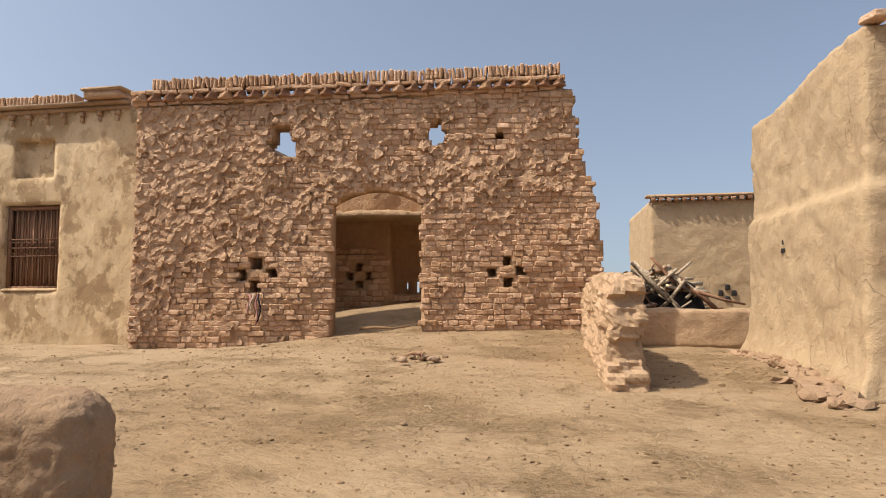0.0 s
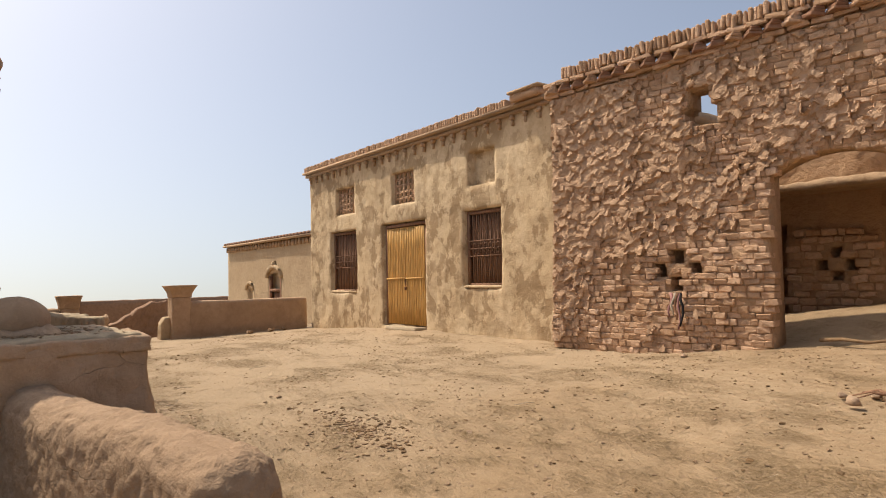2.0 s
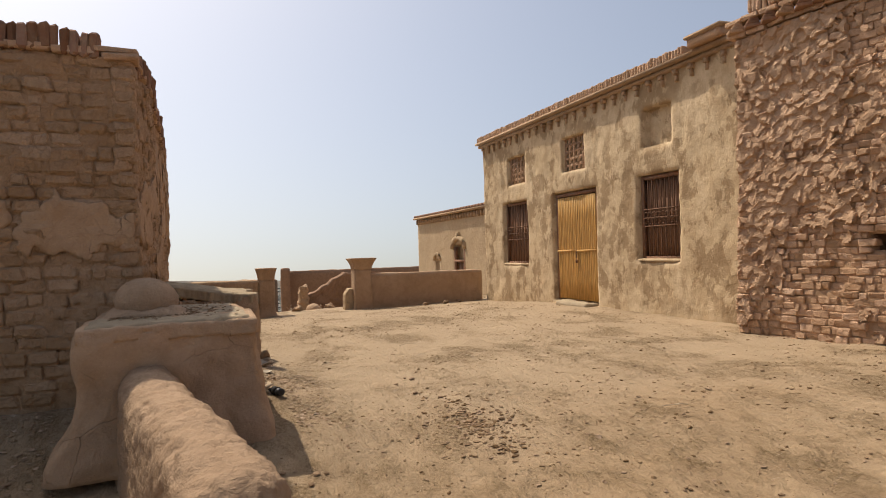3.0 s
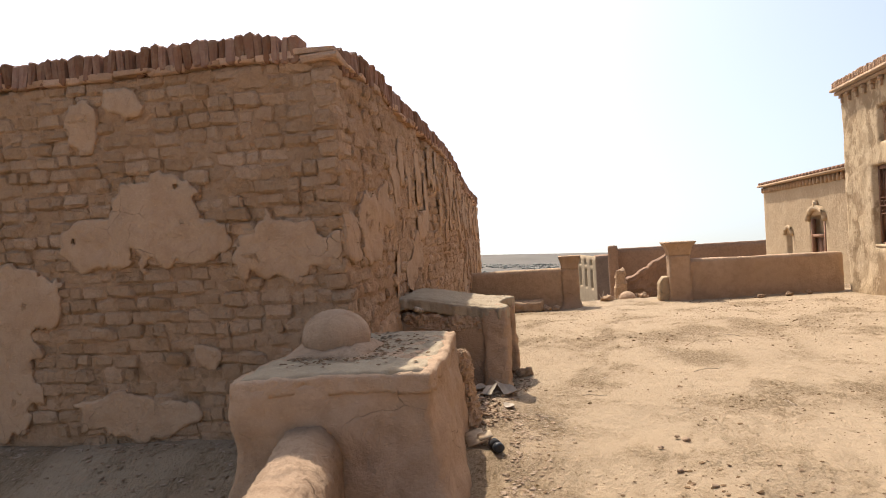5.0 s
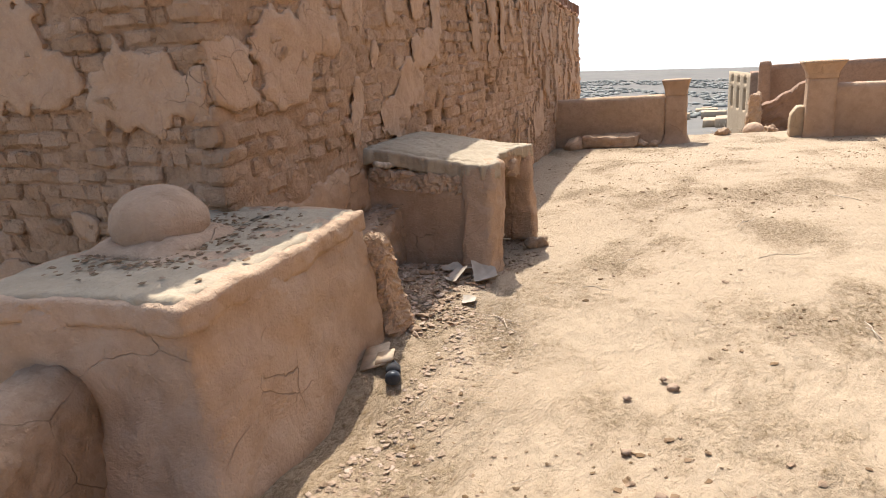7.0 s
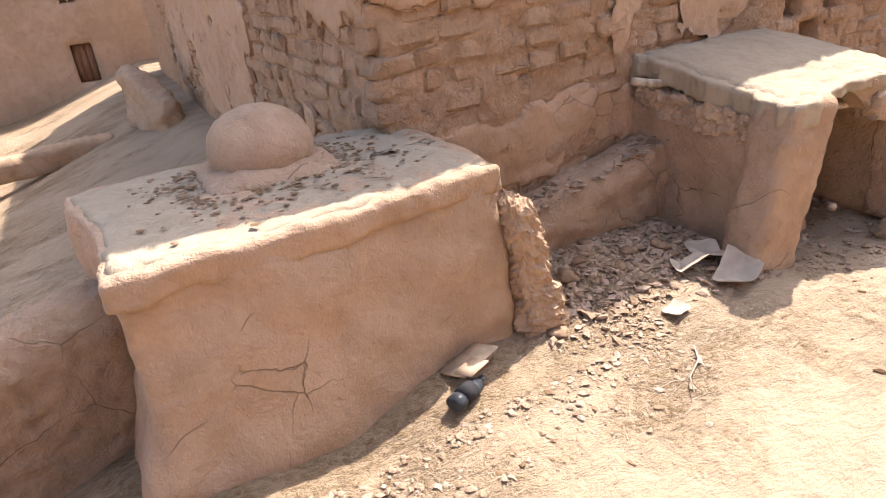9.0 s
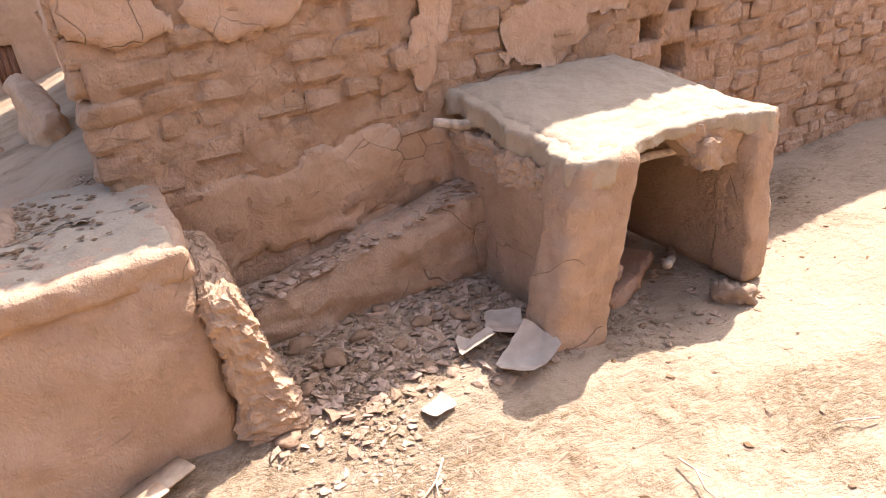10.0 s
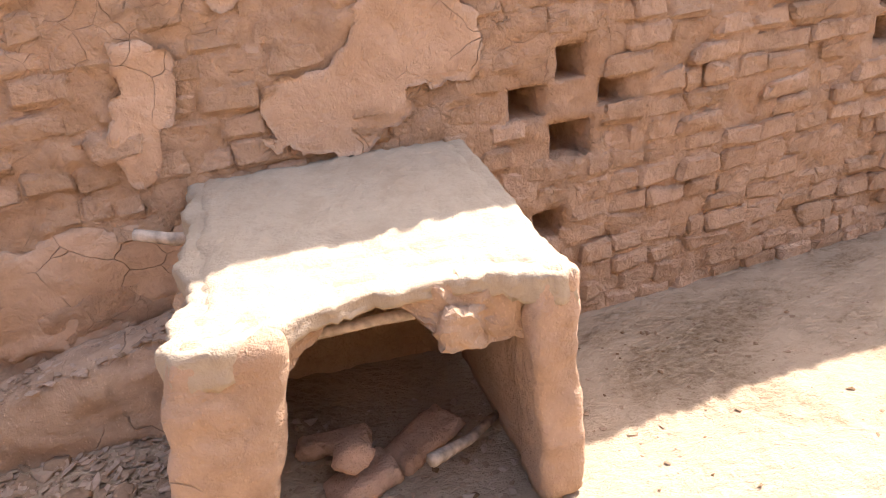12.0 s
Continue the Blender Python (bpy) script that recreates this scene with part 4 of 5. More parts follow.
# ---- mud plinth with a dome, and the low wall running from it ----
def build_plinth():
    pl = thing("mud_plinth", "thick mud-plastered plinth with rounded edges and cracks", "plinth", at=(-4.82, 2.155, 0.5))

    def flare(p):
        k = ease(0.45, 0.0, p.z)
        p.x += 0.10 * k * ease(-0.2, 0.5, p.x)
        if p.y > 0:
            p.y -= 0.09 * ease(0.3, -0.67, p.x)
            p.y += 0.05 * k * ease(-0.5, 0.3, p.x)
        if p.y < 0:
            p.y -= 0.16 * k
        else:
            p.y -= 0.055 * ease(0.15, 0.84, p.z) * ease(0.0, 0.45, p.y)
        p.x += 0.1 * ease(0.1, -0.5, p.y) * ease(-0.1, 0.66, p.x)
        return p

    part("body", lump((1.34, 1.07, 0.84), 0.03, 0.06, 0.03, 1.8, 2, flare, fine=0.014, ffreq=5), SMOOTH, pl)
    rim = lump((1.36, 1.09, 0.10), 0.02, 0.026, 0.014, 2.2, 31, lambda p: flare(Vector((p.x, p.y, p.z + 0.77 + (0.03 * fbm((p.x, p.y, 0), 4) if p.z < 0.05 else 0)))), fine=0.012, ffreq=8)
    part("rim", rim, SMOOTH, pl, "cracked rim of a later mud coat")
    crust = lump((1.3, 1.0, 0.052), 0.022, 0.024, 0.01, 3, 9, lambda p: flare(Vector((p.x, p.y, p.z + 0.824))), fine=0.012)
    part("dusty_crust", crust, DUST, pl, "grey dusty crust on the plinth top")
    dome = thing("clay_dome", "smooth round clay dome on a crumbling mud collar", "dome", at=(-4.78, 1.94, 1.37))
    bm = bmesh.new()
    bmesh.ops.create_uvsphere(bm, u_segments=40, v_segments=24, radius=0.205)
    for v in bm.verts:
        v.co.z = max(-0.03, v.co.z * 0.8 + 0.095)
        v.co += v.co.normalized() * 0.006 * fbm(v.co, 6)
    part("cap", bm, SMOOTH, dome)
    bm = lump((0.5, 0.5, 0.07), 0.03, 0.04, 0.02, 5, 5, lambda p: Vector((p.x, p.y, p.z * max(0.0, 1 - max(0, Vector((p.x, p.y)).length - 0.2) * 6))), fine=0.012)
    for v in bm.verts:
        v.co.z -= 0.012
    part("collar", bm, SMOOTH, dome, "crumbling mud collar round the dome")
    low = thing("low_mud_wall", "low rounded mud wall with straw-flecked rough render", "wall", at=(-3.04, 2.23, 0.25), turn=12.5)

    def dip(p):
        p.z *= 1.06 - 0.04 * ease(-1.0, 1.2, p.x) + 0.03 * math.sin(p.x * 3)
        p.y *= 1.15 - 0.15 * p.z
        return p

    part("body", lump((2.38, 0.32, 0.82), 0.022, 0.14, 0.014, 2.5, 6, dip, fine=0.014, ffreq=22), BROWN_MUD, low)


build_plinth()


# ---- small mud shelter ----
def build_shelter():
    sh = thing("mud_shelter", "small broken mud shelter, open in front, dusty flat top", "shelter", at=(-7.3, 2.3, 0.6))

    def tilt_top(p):
        rise = 0.12 * ease(-0.5, 0.5, -p.y)
        front = ease(0.26, 0.52, p.y)
        hollow = ease(-0.5, -0.2, p.x) * ease(0.42, 0.1, p.x)
        p.y -= 0.10 * front * hollow + 0.03 * front * fbm((p.x, 0, 0), 11)
        p.x += 0.06 * ease(0.3, 0.5, p.x) * fbm((p.y, 5, 0), 7)
        p.z = 0.105 - (0.105 - p.z) * (1 - 0.55 * front * hollow) if p.z < 0.105 else p.z
        if p.z < 0.09:
            p.z += 0.022 * fbm((p.x, 3, p.y), 15)
        p.z += rise
        return p

    slab = lump((1.04, 1.10, 0.105), 0.018, 0.016, 0.007, 2.5, 3, tilt_top, fine=0.007, ffreq=20)
    for v in slab.verts:
        v.co += Vector((-0.01, -0.06, 0.665))
    part("slab", slab, DUST, sh, "mud slab with broken front edge")

    def film_top(p):
        p.z -= 0.03 * ease(0.86, 1.0, max(abs(p.x) / 0.49, abs(p.y) / 0.495) + 0.07 * fbm((p.x, p.y, 2), 7))
        p.z += 0.12 * ease(-0.5, 0.5, -p.y)
        p.y -= 0.10 * ease(0.2, 0.40, p.y) * ease(-0.5, -0.2, p.x) * ease(0.42, 0.1, p.x)
        return p

    dust = lump((0.98, 0.99, 0.022), 0.018, 0.01, 0.004, 4, 23, film_top, fine=0.007, ffreq=24)
    for v in dust.verts:
        v.co += Vector((-0.01, -0.05, 0.757))
    part("dust_layer", dust, DUST, sh, "grey dust lying on the slab")

    def leg(cx, w, d, h, lean, off):
        bm = lump((w, d, h), 0.02, min(w, d) * 0.22, 0.024, 3, off, lambda p: Vector((p.x * (1.06 - 0.1 * p.z) + lean * p.z, p.y - 0.03 * p.z, p.z)), fine=0.005, ffreq=14)
        for v in bm.verts:
            v.co += Vector((cx, 0.40, 0))
        return bm

    part("front_leg", leg(0.55, 0.285, 0.23, 0.77, -0.22, 1), SMOOTH, sh)
    part("front_leg", leg(-0.47, 0.15, 0.21, 0.77, 0.0, 7), SMOOTH, sh)
    # the broken arch between the legs, thick by the legs and thin at the crown

    def haunch(p):
        k = ease(-0.02, 0.28, abs(p.x - 0.03) - 0.04)
        p.z = 0.17 - (0.17 - p.z) * (0.12 + 1.05 * k) + 0.03 * fbm((p.x, 1, p.z), 8)
        p.y += -0.05 * (1 - k)
        return p

    arch = lump((0.88, 0.15, 0.17), 0.018, 0.04, 0.022, 6, 8, haunch, fine=0.016, ffreq=16)
    for v in arch.verts:
        v.co += Vector((0.02, 0.335, 0.575))
    part("broken_arch", arch, ROUGH, sh, "crumbling mud arch over broken lintel sticks", smooth=False)
    hang = lump((0.13, 0.14, 0.12), 0.018, 0.04, 0.03, 7, 18, fine=0.015)
    for v in hang.verts:
        v.co += Vector((-0.22, 0.37, 0.57))
    part("hanging_lump", hang, ROUGH, sh, smooth=False)
    for cx, off, hh in ((0.46, 2, 0.6), (-0.46, 4, 0.72)):
        bm = lump((0.11, 1.0, hh), 0.03, 0.045, 0.012, 3, off, lambda p: Vector((p.x, p.y, p.z * (1 + 0.14 * ease(-0.4, 0.5, -p.y)))), fine=0.006)
        for v in bm.verts:
            v.co += Vector((cx, -0.11, 0))
        part("side_wall", bm, SMOOTH, sh)
    crust = lump((0.15, 0.84, 0.12), 0.014, 0.03, 0.016, 5, 12, fine=0.03, ffreq=22)
    for v in crust.verts:
        v.co += Vector((0.455 + 0.02 * fbm((v.co.y, 0, 0), 6), -0.04, 0.585 - 0.10 * v.co.y))
    part("crumbling_edge", crust, ROUGH, sh, "crumbling edge of layered mud and straw", smooth=False)
    part("lintel_stick", tube([(-0.42, 0.27, 0.60), (0.0, 0.29, 0.635), (0.45, 0.27, 0.62)], 0.02, 0.016, 7, 0.1), DEADWOOD, sh)
    part("lintel_stick", tube([(-0.42, 0.12, 0.66), (0.0, 0.14, 0.665), (0.45, 0.13, 0.66)], 0.018, 0.02, 7, 0.1), DEADWOOD, sh)
    part("projecting_stick", tube([(0.68, -0.30, 0.81), (0.56, -0.28, 0.775), (0.3, -0.26, 0.75)], 0.02, 0.024, 7, 0.15), DEADWOOD, sh, "pale stick projecting from the mud")
    bench = link("mud_bench", lump((1.3, 0.27, 0.5), 0.02, 0.08, 0.03, 2.2, 14, lambda p: Vector((p.x, p.y * (1 + 0.5 * (0.5 - p.z)), p.z * (0.72 - 0.42 * p.x))), fine=0.012, ffreq=10), ROUGH)
    bench.location = (-6.24, 1.94, 0.6)
    tagged(bench, "sloping mud bench at the foot of the brick wall", "bench", kind="structure")


build_shelter()

# ---- parapet, piers and the broken walls at the terrace edge ----
def parapet(name, length, h, thick, at, turn, mat, label, off=0.0):
    b = link(name, lump((length, thick, h), 0.08, 0.05, 0.012, 1.2, off, fine=0.004), mat)
    b.matrix_basis = pose(*at, 0, 0, turn)
    return tagged(b, label, "wall", kind="structure")


def pier(at, w, h, flare, label):
    t = thing("parapet_pier", label, "pier", "parapet piers", at=at)
    part("shaft", lump((w, w, h), 0.05, 0.03, 0.01, 2, at[1], lambda p: Vector((p.x * (1 + 0.45 * ease(0.3, 0.0, p.z)), p.y * (1 + 0.45 * ease(0.3, 0.0, p.z)), p.z))), SMOOTH, t)

    def bell(p):
        k = 1 + flare * (max(0.0, p.z) / 0.25) ** 1.8
        return Vector((p.x * k, p.y * k, p.z))

    cap = lump((w, w, 0.27), 0.03, 0.012, 0.008, 3, at[1] + 4, bell)
    for v in cap.verts:
        v.co.z += h - 0.01
    part("flared_cap", cap, SMOOTH, t)
    return t


parapet("wall_parapet_north", 2.95, 1.1, 0.3, (-15.05, 7.2, 0.15), 90, SMOOTH, "smooth mud parapet wall", 2)
pier((-15.05, 5.62, 0.2), 0.42, 1.16, 0.5, "mud pier with flared square cap")
stub = link("parapet_buttress", lump((0.3, 0.2, 0.66), 0.03, 0.03, 0.02, 3, 5, lambda p: Vector((p.x, p.y * (1.25 - 0.3 * p.z), p.z * (1 - 0.2 * ease(0.0, -0.12, p.y))))), RENDER2)
stub.location = (-15.15, 5.32, 0.25)
tagged(stub, "broken pale stub of mud wall against the pier", "wall", kind="structure")
parapet("wall_parapet_south", 2.6, 0.95, 0.35, (-15.0, 1.95, 0.25), 90, ROUGH, "low rough mud parapet wall", 8)
pier((-15.0, 3.42, 0.25), 0.36, 0.95, 0.3, "mud pier with worn flared cap")

ledge = link("parapet_ledge", lump((0.45, 0.95, 0.2), 0.03, 0.04, 0.03, 3, 4, fine=0.02, ffreq=9), ROUGH)
ledge.location = (-14.6, 2.35, 0.38)
tagged(ledge, "low broken mud ledge at the parapet's foot", "ledge", kind="structure")

# ---- east side: stub wall, low wall, rendered house, store and woodpile ----
def build_east():
    def ragged(p):
        p.z *= 1.0 + 0.10 * fbm((p.x, 0, 0), 1.5) + 0.05 * ease(-1, -1.5, p.x)
        p.y *= 1.25 - 0.25 * p.z
        k = ease(-0.9, -1.5, p.x)
        course = math.floor(p.z / 0.095 + 0.15 * math.sin(p.y * 9))
        p.x += k * (0.09 * noise.noise(Vector((course * 1.7, 0.4, 0))) + 0.08 * p.z - 0.06)
        p.y += (0.4 + 0.6 * k) * 0.05 * noise.noise(Vector((course * 2.3, p.x * 2.2, 4)))
        return p

    sw = link("wall_stub", lump((3.3, 0.3, 1.0), 0.03, 0.05, 0.05, 1.6, 3, ragged, fine=0.03, ffreq=12), ROUGH, None, False)
    sw.matrix_basis = pose(0.56, 7.5, 0.6, 0, 0, 91)
    tagged(sw, "broken stub of mud-brick wall", "wall", kind="structure")
    sh = [shape_of(brick_bm(0.2, 0.24, 0.075, 0.022, 110 + s)) for s in range(6)]
    lw = link("wall_low", lump((2.4, 0.35, 0.55), 0.06, 0.06, 0.03, 2, 6, fine=0.012), ROUGH)
    lw.location = (1.85, 9.9, 0.68)
    tagged(lw, "low rough mud wall", "wall", kind="structure")

    def batter(p):
        k = 1 + 0.03 * ease(1.0, 0.0, p.z) + 0.03 * ease(0.35, 0.0, p.z)
        p = Vector((p.x * k, p.y * k, p.z))
        p.x += 0.07 * ease(1.72, 1.80 + 0.04 * fbm((0, p.y, 0), 3), p.z) * ease(-0.4, -1.4, p.x)
        p.y += 0.07 * ease(1.72, 1.80, p.z) * ease(-0.4, -1.4, p.y)
        k = ease(0.5, 0.0, p.z) * (0.05 + 0.08 * fbm((p.x, p.y, 0), 2.5))
        p.x -= k * ease(-0.6, -1.4, p.x)
        p.y -= k * ease(-0.6, -1.4, p.y)
        p.z += 0.10 * ease(1.0, -1.6, p.y) * ease(2.0, 3.0, p.z)
        return p

    hb = link("wall_rendered_house", lump((3.0, 3.2, 3.0), 0.05, 0.045, 0.018, 0.9, 11, batter, fine=0.02, ffreq=5), RENDER2)
    hb.location = (3.93, 7.27, 0.6)
    tagged(hb, "battered mud-rendered house wall with cracks", "wall", kind="structure")
    # No openings here: black lumps paint the shade of three vents.
    for dy, dz in ((-0.035, 0.0), (0.035, 0.0), (0.0, 0.09)):
        vent = part("vent_hole", lump((0.05, 0.035, 0.05), 0.012, 0.012, 0.004, 6, dy), BLACKRAG_AND_HOLES, hb, "small black lump for the shade of a vent hole")
        vent.location = (-1.497, 0.28 + dy, 1.3 + dz)
    cope = thing("house_coping", "row of loose bricks along the rendered house's top", "coping", at=(2.5, 5.72, 3.68))
    for i in range(10):
        b = brick_bm(0.17, 0.22, 0.075, 0.014, 820 + i, 0.016)
        bmesh.ops.transform(b, matrix=pose(0.12 + 0.2 * i, -0.1 + 0.02 * math.sin(i * 2.1), 0.04 + 0.012 * math.cos(i * 3.0), 2, 3 * math.sin(i), 4 * math.cos(i)), verts=b.verts)
        part("brick", b, BRICK, cope, smooth=False)
    rnd = random.Random(63)
    foot = Pile()
    chunks = [shape_of(rock_bm(1.0, 840 + i, 0.6, 2, 0.95)) for i in range(8)]
    for i in range(260):
        y = rnd.uniform(5.4, 8.9)
        r = (0.02 + 0.06 * rnd.random() ** 2) * (1.5 if y < 6.3 else 1)
        x = 2.34 - abs(rnd.gauss(0, 0.09)) - (0.1 if y < 6.3 else 0)
        foot.add(chunks[i % 8], pose(x, y, ground_z(x, y) + r * 0.1, rnd.uniform(-20, 20), rnd.uniform(-20, 20), rnd.uniform(0, 360)) @ Matrix.Diagonal((r, r * 1.3, r, 1)))
    tagged(foot.link("fallen_render", BROWN_MUD), "crumbled render heaped at the house foot", "rubble", kind="stuff")
    bb = link("wall_store", lump((3.6, 4.4, 2.9), 0.07, 0.05, 0.02, 1.5, 13, fine=0.015, ffreq=6), RENDER2)
    bb.location = (3.9, 17.4, 0.65)
    tagged(bb, "low mud-rendered store with brick eaves", "wall", kind="structure")
    ev = thing("store_eaves", "brick eaves course on the mud store", "cornice", at=(3.9, 17.4, 3.5))
    p = Pile()
    for i in range(22):
        p.add(sh[i % 6], pose(-1.75 + i * 0.17, -2.36, 0.03, 0, 0, 0) @ Matrix.Diagonal((0.45, 1, 1.1, 1)))
    tagged(p.link("dentil_course", FIRED, ev), kind="stuff")
    part("ledge", bar((3.8, 0.3, 0.06), (0, -2.2, 0.11), 0.01), ROUGH, ev)
    # Store vents are black lumps too, colour standing in for shade.
    for cx, cz in ((0, 0.13), (0, -0.13), (-0.14, 0), (0.14, 0)):
        tagged(part("vent_hole", lump((0.11, 0.06, 0.12), 0.03, 0.028, 0.006, 5, cx), BLACKRAG_AND_HOLES, bb, "black lump for the shade in a vent hole"), kind="")
        bb.children[-1].location = (-0.2 + cx, -2.2, 0.72 + cz)
    bw = link("wall_back_low", lump((2.6, 0.35, 1.5), 0.1, 0.06, 0.04, 1.5, 17), ROUGH)
    bw.location = (0.9, 19.5, 0.5)
    tagged(bw, "low mud wall behind the woodpile", "wall", kind="structure")


build_east()

# ---- houses and ruins beyond the terrace ----
def build_far():
    ops = [(4.95, 6.1, 0.3, 1.95, 0.25), (2.6, 3.1, 0.6, 1.35, 0.12)]
    w = link("wall_pale_house", holed_wall(9.0, -2.0, 3.2, 0.5, ops, 0.15, lambda x, z: 0.02 * fbm((x, 0, z), 1)), RENDER2)
    w.location = (-29.0, 11.3, 0)
    tagged(w, "pale mud-plastered house with arched window and dark roof edge", "wall", kind="structure")
    side = link("wall_pale_side", holed_wall(6.0, -2.0, 3.2, 0.4, [], 0.4, lambda x, z: 0.02 * fbm((x, 0, z), 1)), RENDER2)
    side.matrix_basis = pose(-29.0, 17.8, 0, 0, 0, -90)
    tagged(side, "pale side wall of the far house", "wall", kind="structure")
    sd2 = link("wall_pale_east", lump((0.4, 6.0, 5.2), 0.5, 0.05, 0.02), RENDER2)
    sd2.location = (-20.2, 14.8, -2.0)
    tagged(sd2, "pale end wall of the far house", "wall", kind="structure")
    c = thing("pale_house_cornice", "brick cornice with hanging dentils on the pale house", "cornice", at=(-29.0, 11.3, 3.1))
    part("ledge", bar((9.1, 0.3, 0.08), (4.5, -0.06, 0.12), 0.015), ROUGH, c)
    for i in range(30):
        part("dentil", bar((0.12, 0.1, 0.22), (0.15 + i * 0.3, -0.04, -0.05), 0.015), ROUGH, c)
    for i in range(30):
        part("coping_brick", bar((0.2, 0.26, 0.1), (0.15 + i * 0.3, -0.06, 0.21), 0.02), FIRED, c)
    wd = thing("window_3", "arched window with carved surround and wooden leaves", "window", at=(-29.0, 11.3, 0))
    tagged(wd, kind="structure")
    part("window_frame", merge(bar((0.1, 0.12, 1.55), (5.0, 0.05, 1.07)), bar((0.1, 0.12, 1.55), (6.05, 0.05, 1.07)), bar((0.94, 0.12, 0.1), (5.525, 0.05, 1.3))), DARKWOOD, wd)
    part("shutter", bar((0.46, 0.05, 0.95), (5.29, 0.15, 0.78)), DARKWOOD, wd)
    part("shutter", bar((0.46, 0.05, 0.95), (5.76, 0.15, 0.78)), DARKWOOD, wd)
    arc = [(5.525 + 0.7 * math.cos(math.pi * k / 12), -0.04, 1.78 + 0.42 * math.sin(math.pi * k / 12)) for k in range(13)]
    part("carved_arch", merge(tube(arc, 0.09, 0.09, 8, 0.25, 3), bar((0.2, 0.16, 0.3), (5.525, -0.04, 2.28), 0.04)), RENDER2, wd)
    arc = [(2.85 + 0.38 * math.cos(math.pi * k / 10), -0.03, 1.3 + 0.3 * math.sin(math.pi * k / 10)) for k in range(11)]
    part("carved_arch", tube(arc, 0.07, 0.07, 8, 0.25, 5), RENDER2, wd)
    # sunken ruins
    # The ruin's inner shade is put into this wall's dark colour.
    rw = link("wall_ruin_near", lump((1.7, 0.4, 1.45), 0.05, 0.05, 0.05, 1.6, 5, lambda p: Vector((p.x, p.y, p.z * (1 - 0.42 * ease(0.55, -0.8, p.x) + 0.05 * fbm((p.x, 3, 0), 3)))), fine=0.03, ffreq=6), SHADE_DARK_MUD, None, False)
    rw.matrix_basis = pose(-20.5, 5.75, -0.35, 0, 0, 90)
    tagged(rw, "broken mud wall with a slanting top, its shade painted dark", "wall", kind="structure")
    pil = link("wall_ruin_end", lump((0.4, 0.34, 1.15), 0.04, 0.04, 0.05, 3, 9, lambda p: Vector((p.x, p.y * (1.15 - 0.35 * p.z) + 0.05 * noise.noise(Vector((0, 2, math.floor(p.z / 0.11) * 1.9))), p.z)), fine=0.03, ffreq=9), ROUGH, None, False)
    pil.location = (-20.2, 4.86, -0.38)
    tagged(pil, "rough coursed end of the broken mud wall", "wall", kind="structure")
    pot = link("buried_pot", rock_bm(0.2, 77, 0.9, 3, 0.05), SMOOTH)
    pot.location = (-17.1, 4.75, ground_z(-17.1, 4.75) + 0.06)
    tagged(pot, "round clay pot half buried past the gate", "pot")
    sd = link("wall_ruin_return", lump((2.2, 0.35, 1.2), 0.1, 0.06, 0.05, 1.4, 8), SHADE_DARK_MUD)
    sd.location = (-21.7, 6.5, -0.35)
    tagged(sd, "return of the broken mud wall", "wall", kind="structure")
    lw = link("wall_long", lump((8.2, 0.5, 3.0), 0.25, 0.08, 0.04, 0.8, 3), SHADE_DARK_MUD)
    lw.matrix_basis = pose(-37.0, 10.0, -2.2, 0, 0, 90)
    tagged(lw, "long dark mud compound wall", "wall", kind="structure")
    pl = link("wall_gate_pier", lump((0.5, 0.5, 3.2), 0.15, 0.08, 0.03, 0.8, 4), SHADE_DARK_MUD)
    pl.location = (-36.3, 5.85, -2.2)
    tagged(pl, "tall mud gate pier", "pier", kind="structure")
    ops = [(1.0 + 2.2 * i, 1.85 + 2.2 * i, z0, z1, 0.3) for i in range(3) for z0, z1 in ((-3.7, -2.0), (-1.55, -1.06))]
    ph = link("wall_two_storey", holed_wall(7.5, -8.0, -0.7, 0.4, ops, 0.25, lambda x, z: 0.0), RENDER2)
    ph.matrix_basis = pose(-68.9, 4.55, 0, 0, 0, 12)
    tagged(ph, "pale two-storey ruin with rows of window openings", "house", kind="structure")
    # Shaded flank: darker than the pale front by colour, not by light alone.
    pb = link("wall_two_storey_side", lump((3.0, 1.4, 7.4), 0.3, 0.06, 0.03), SHADE_DARK_MUD)
    pb.location = (-62.8, 6.8, -8.0)
    tagged(pb, "flank of the two-storey ruin, its shade painted brown", "house", kind="structure")
    rnd = random.Random(12)
    for x, y, r in ((-17.6, 4.15, 0.32), (-17.9, 4.55, 0.26), (-17.3, 5.0, 0.22)):
        b = thing("dry_bush", "leafless grey thorn bush at the terrace edge", "bush", "dry bushes", at=(x, y, ground_z(x, y) - 0.02))
        for i in range(26):
            a, e, q = rnd.uniform(0, 6.28), rnd.uniform(0.2, 1.3), r * rnd.uniform(0.6, 1.15)
            d = Vector((math.cos(a) * math.cos(e), math.sin(a) * math.cos(e), math.sin(e)))
            part("branch", tube([(0, 0, 0), d * q * 0.5 + Vector((0, 0, 0.02)), d * q + Vector((rnd.uniform(-0.06, 0.06), rnd.uniform(-0.06, 0.06), 0))], 0.008, 0.003, 4, 0.2, i), DEADWOOD, b)
    for i in range(26):
        d = rnd.uniform(120, 420)
        a = rnd.uniform(-0.32, 0.08)
        x, y = -1.5 - d, 3.6 + d * math.tan(a)
        s = rnd.uniform(3, 9)
        h = tagged(link("far_house", lump((s, s * rnd.uniform(0.6, 1.4), rnd.uniform(2.2, 3.4)), 1.2, 0.1, 0.1), RENDER2), "distant flat-roofed mud house on the plain", "house", "houses on the plain")
        h.location = (x, y, ground_z(x, y) - 0.2)
    woods = Pile()
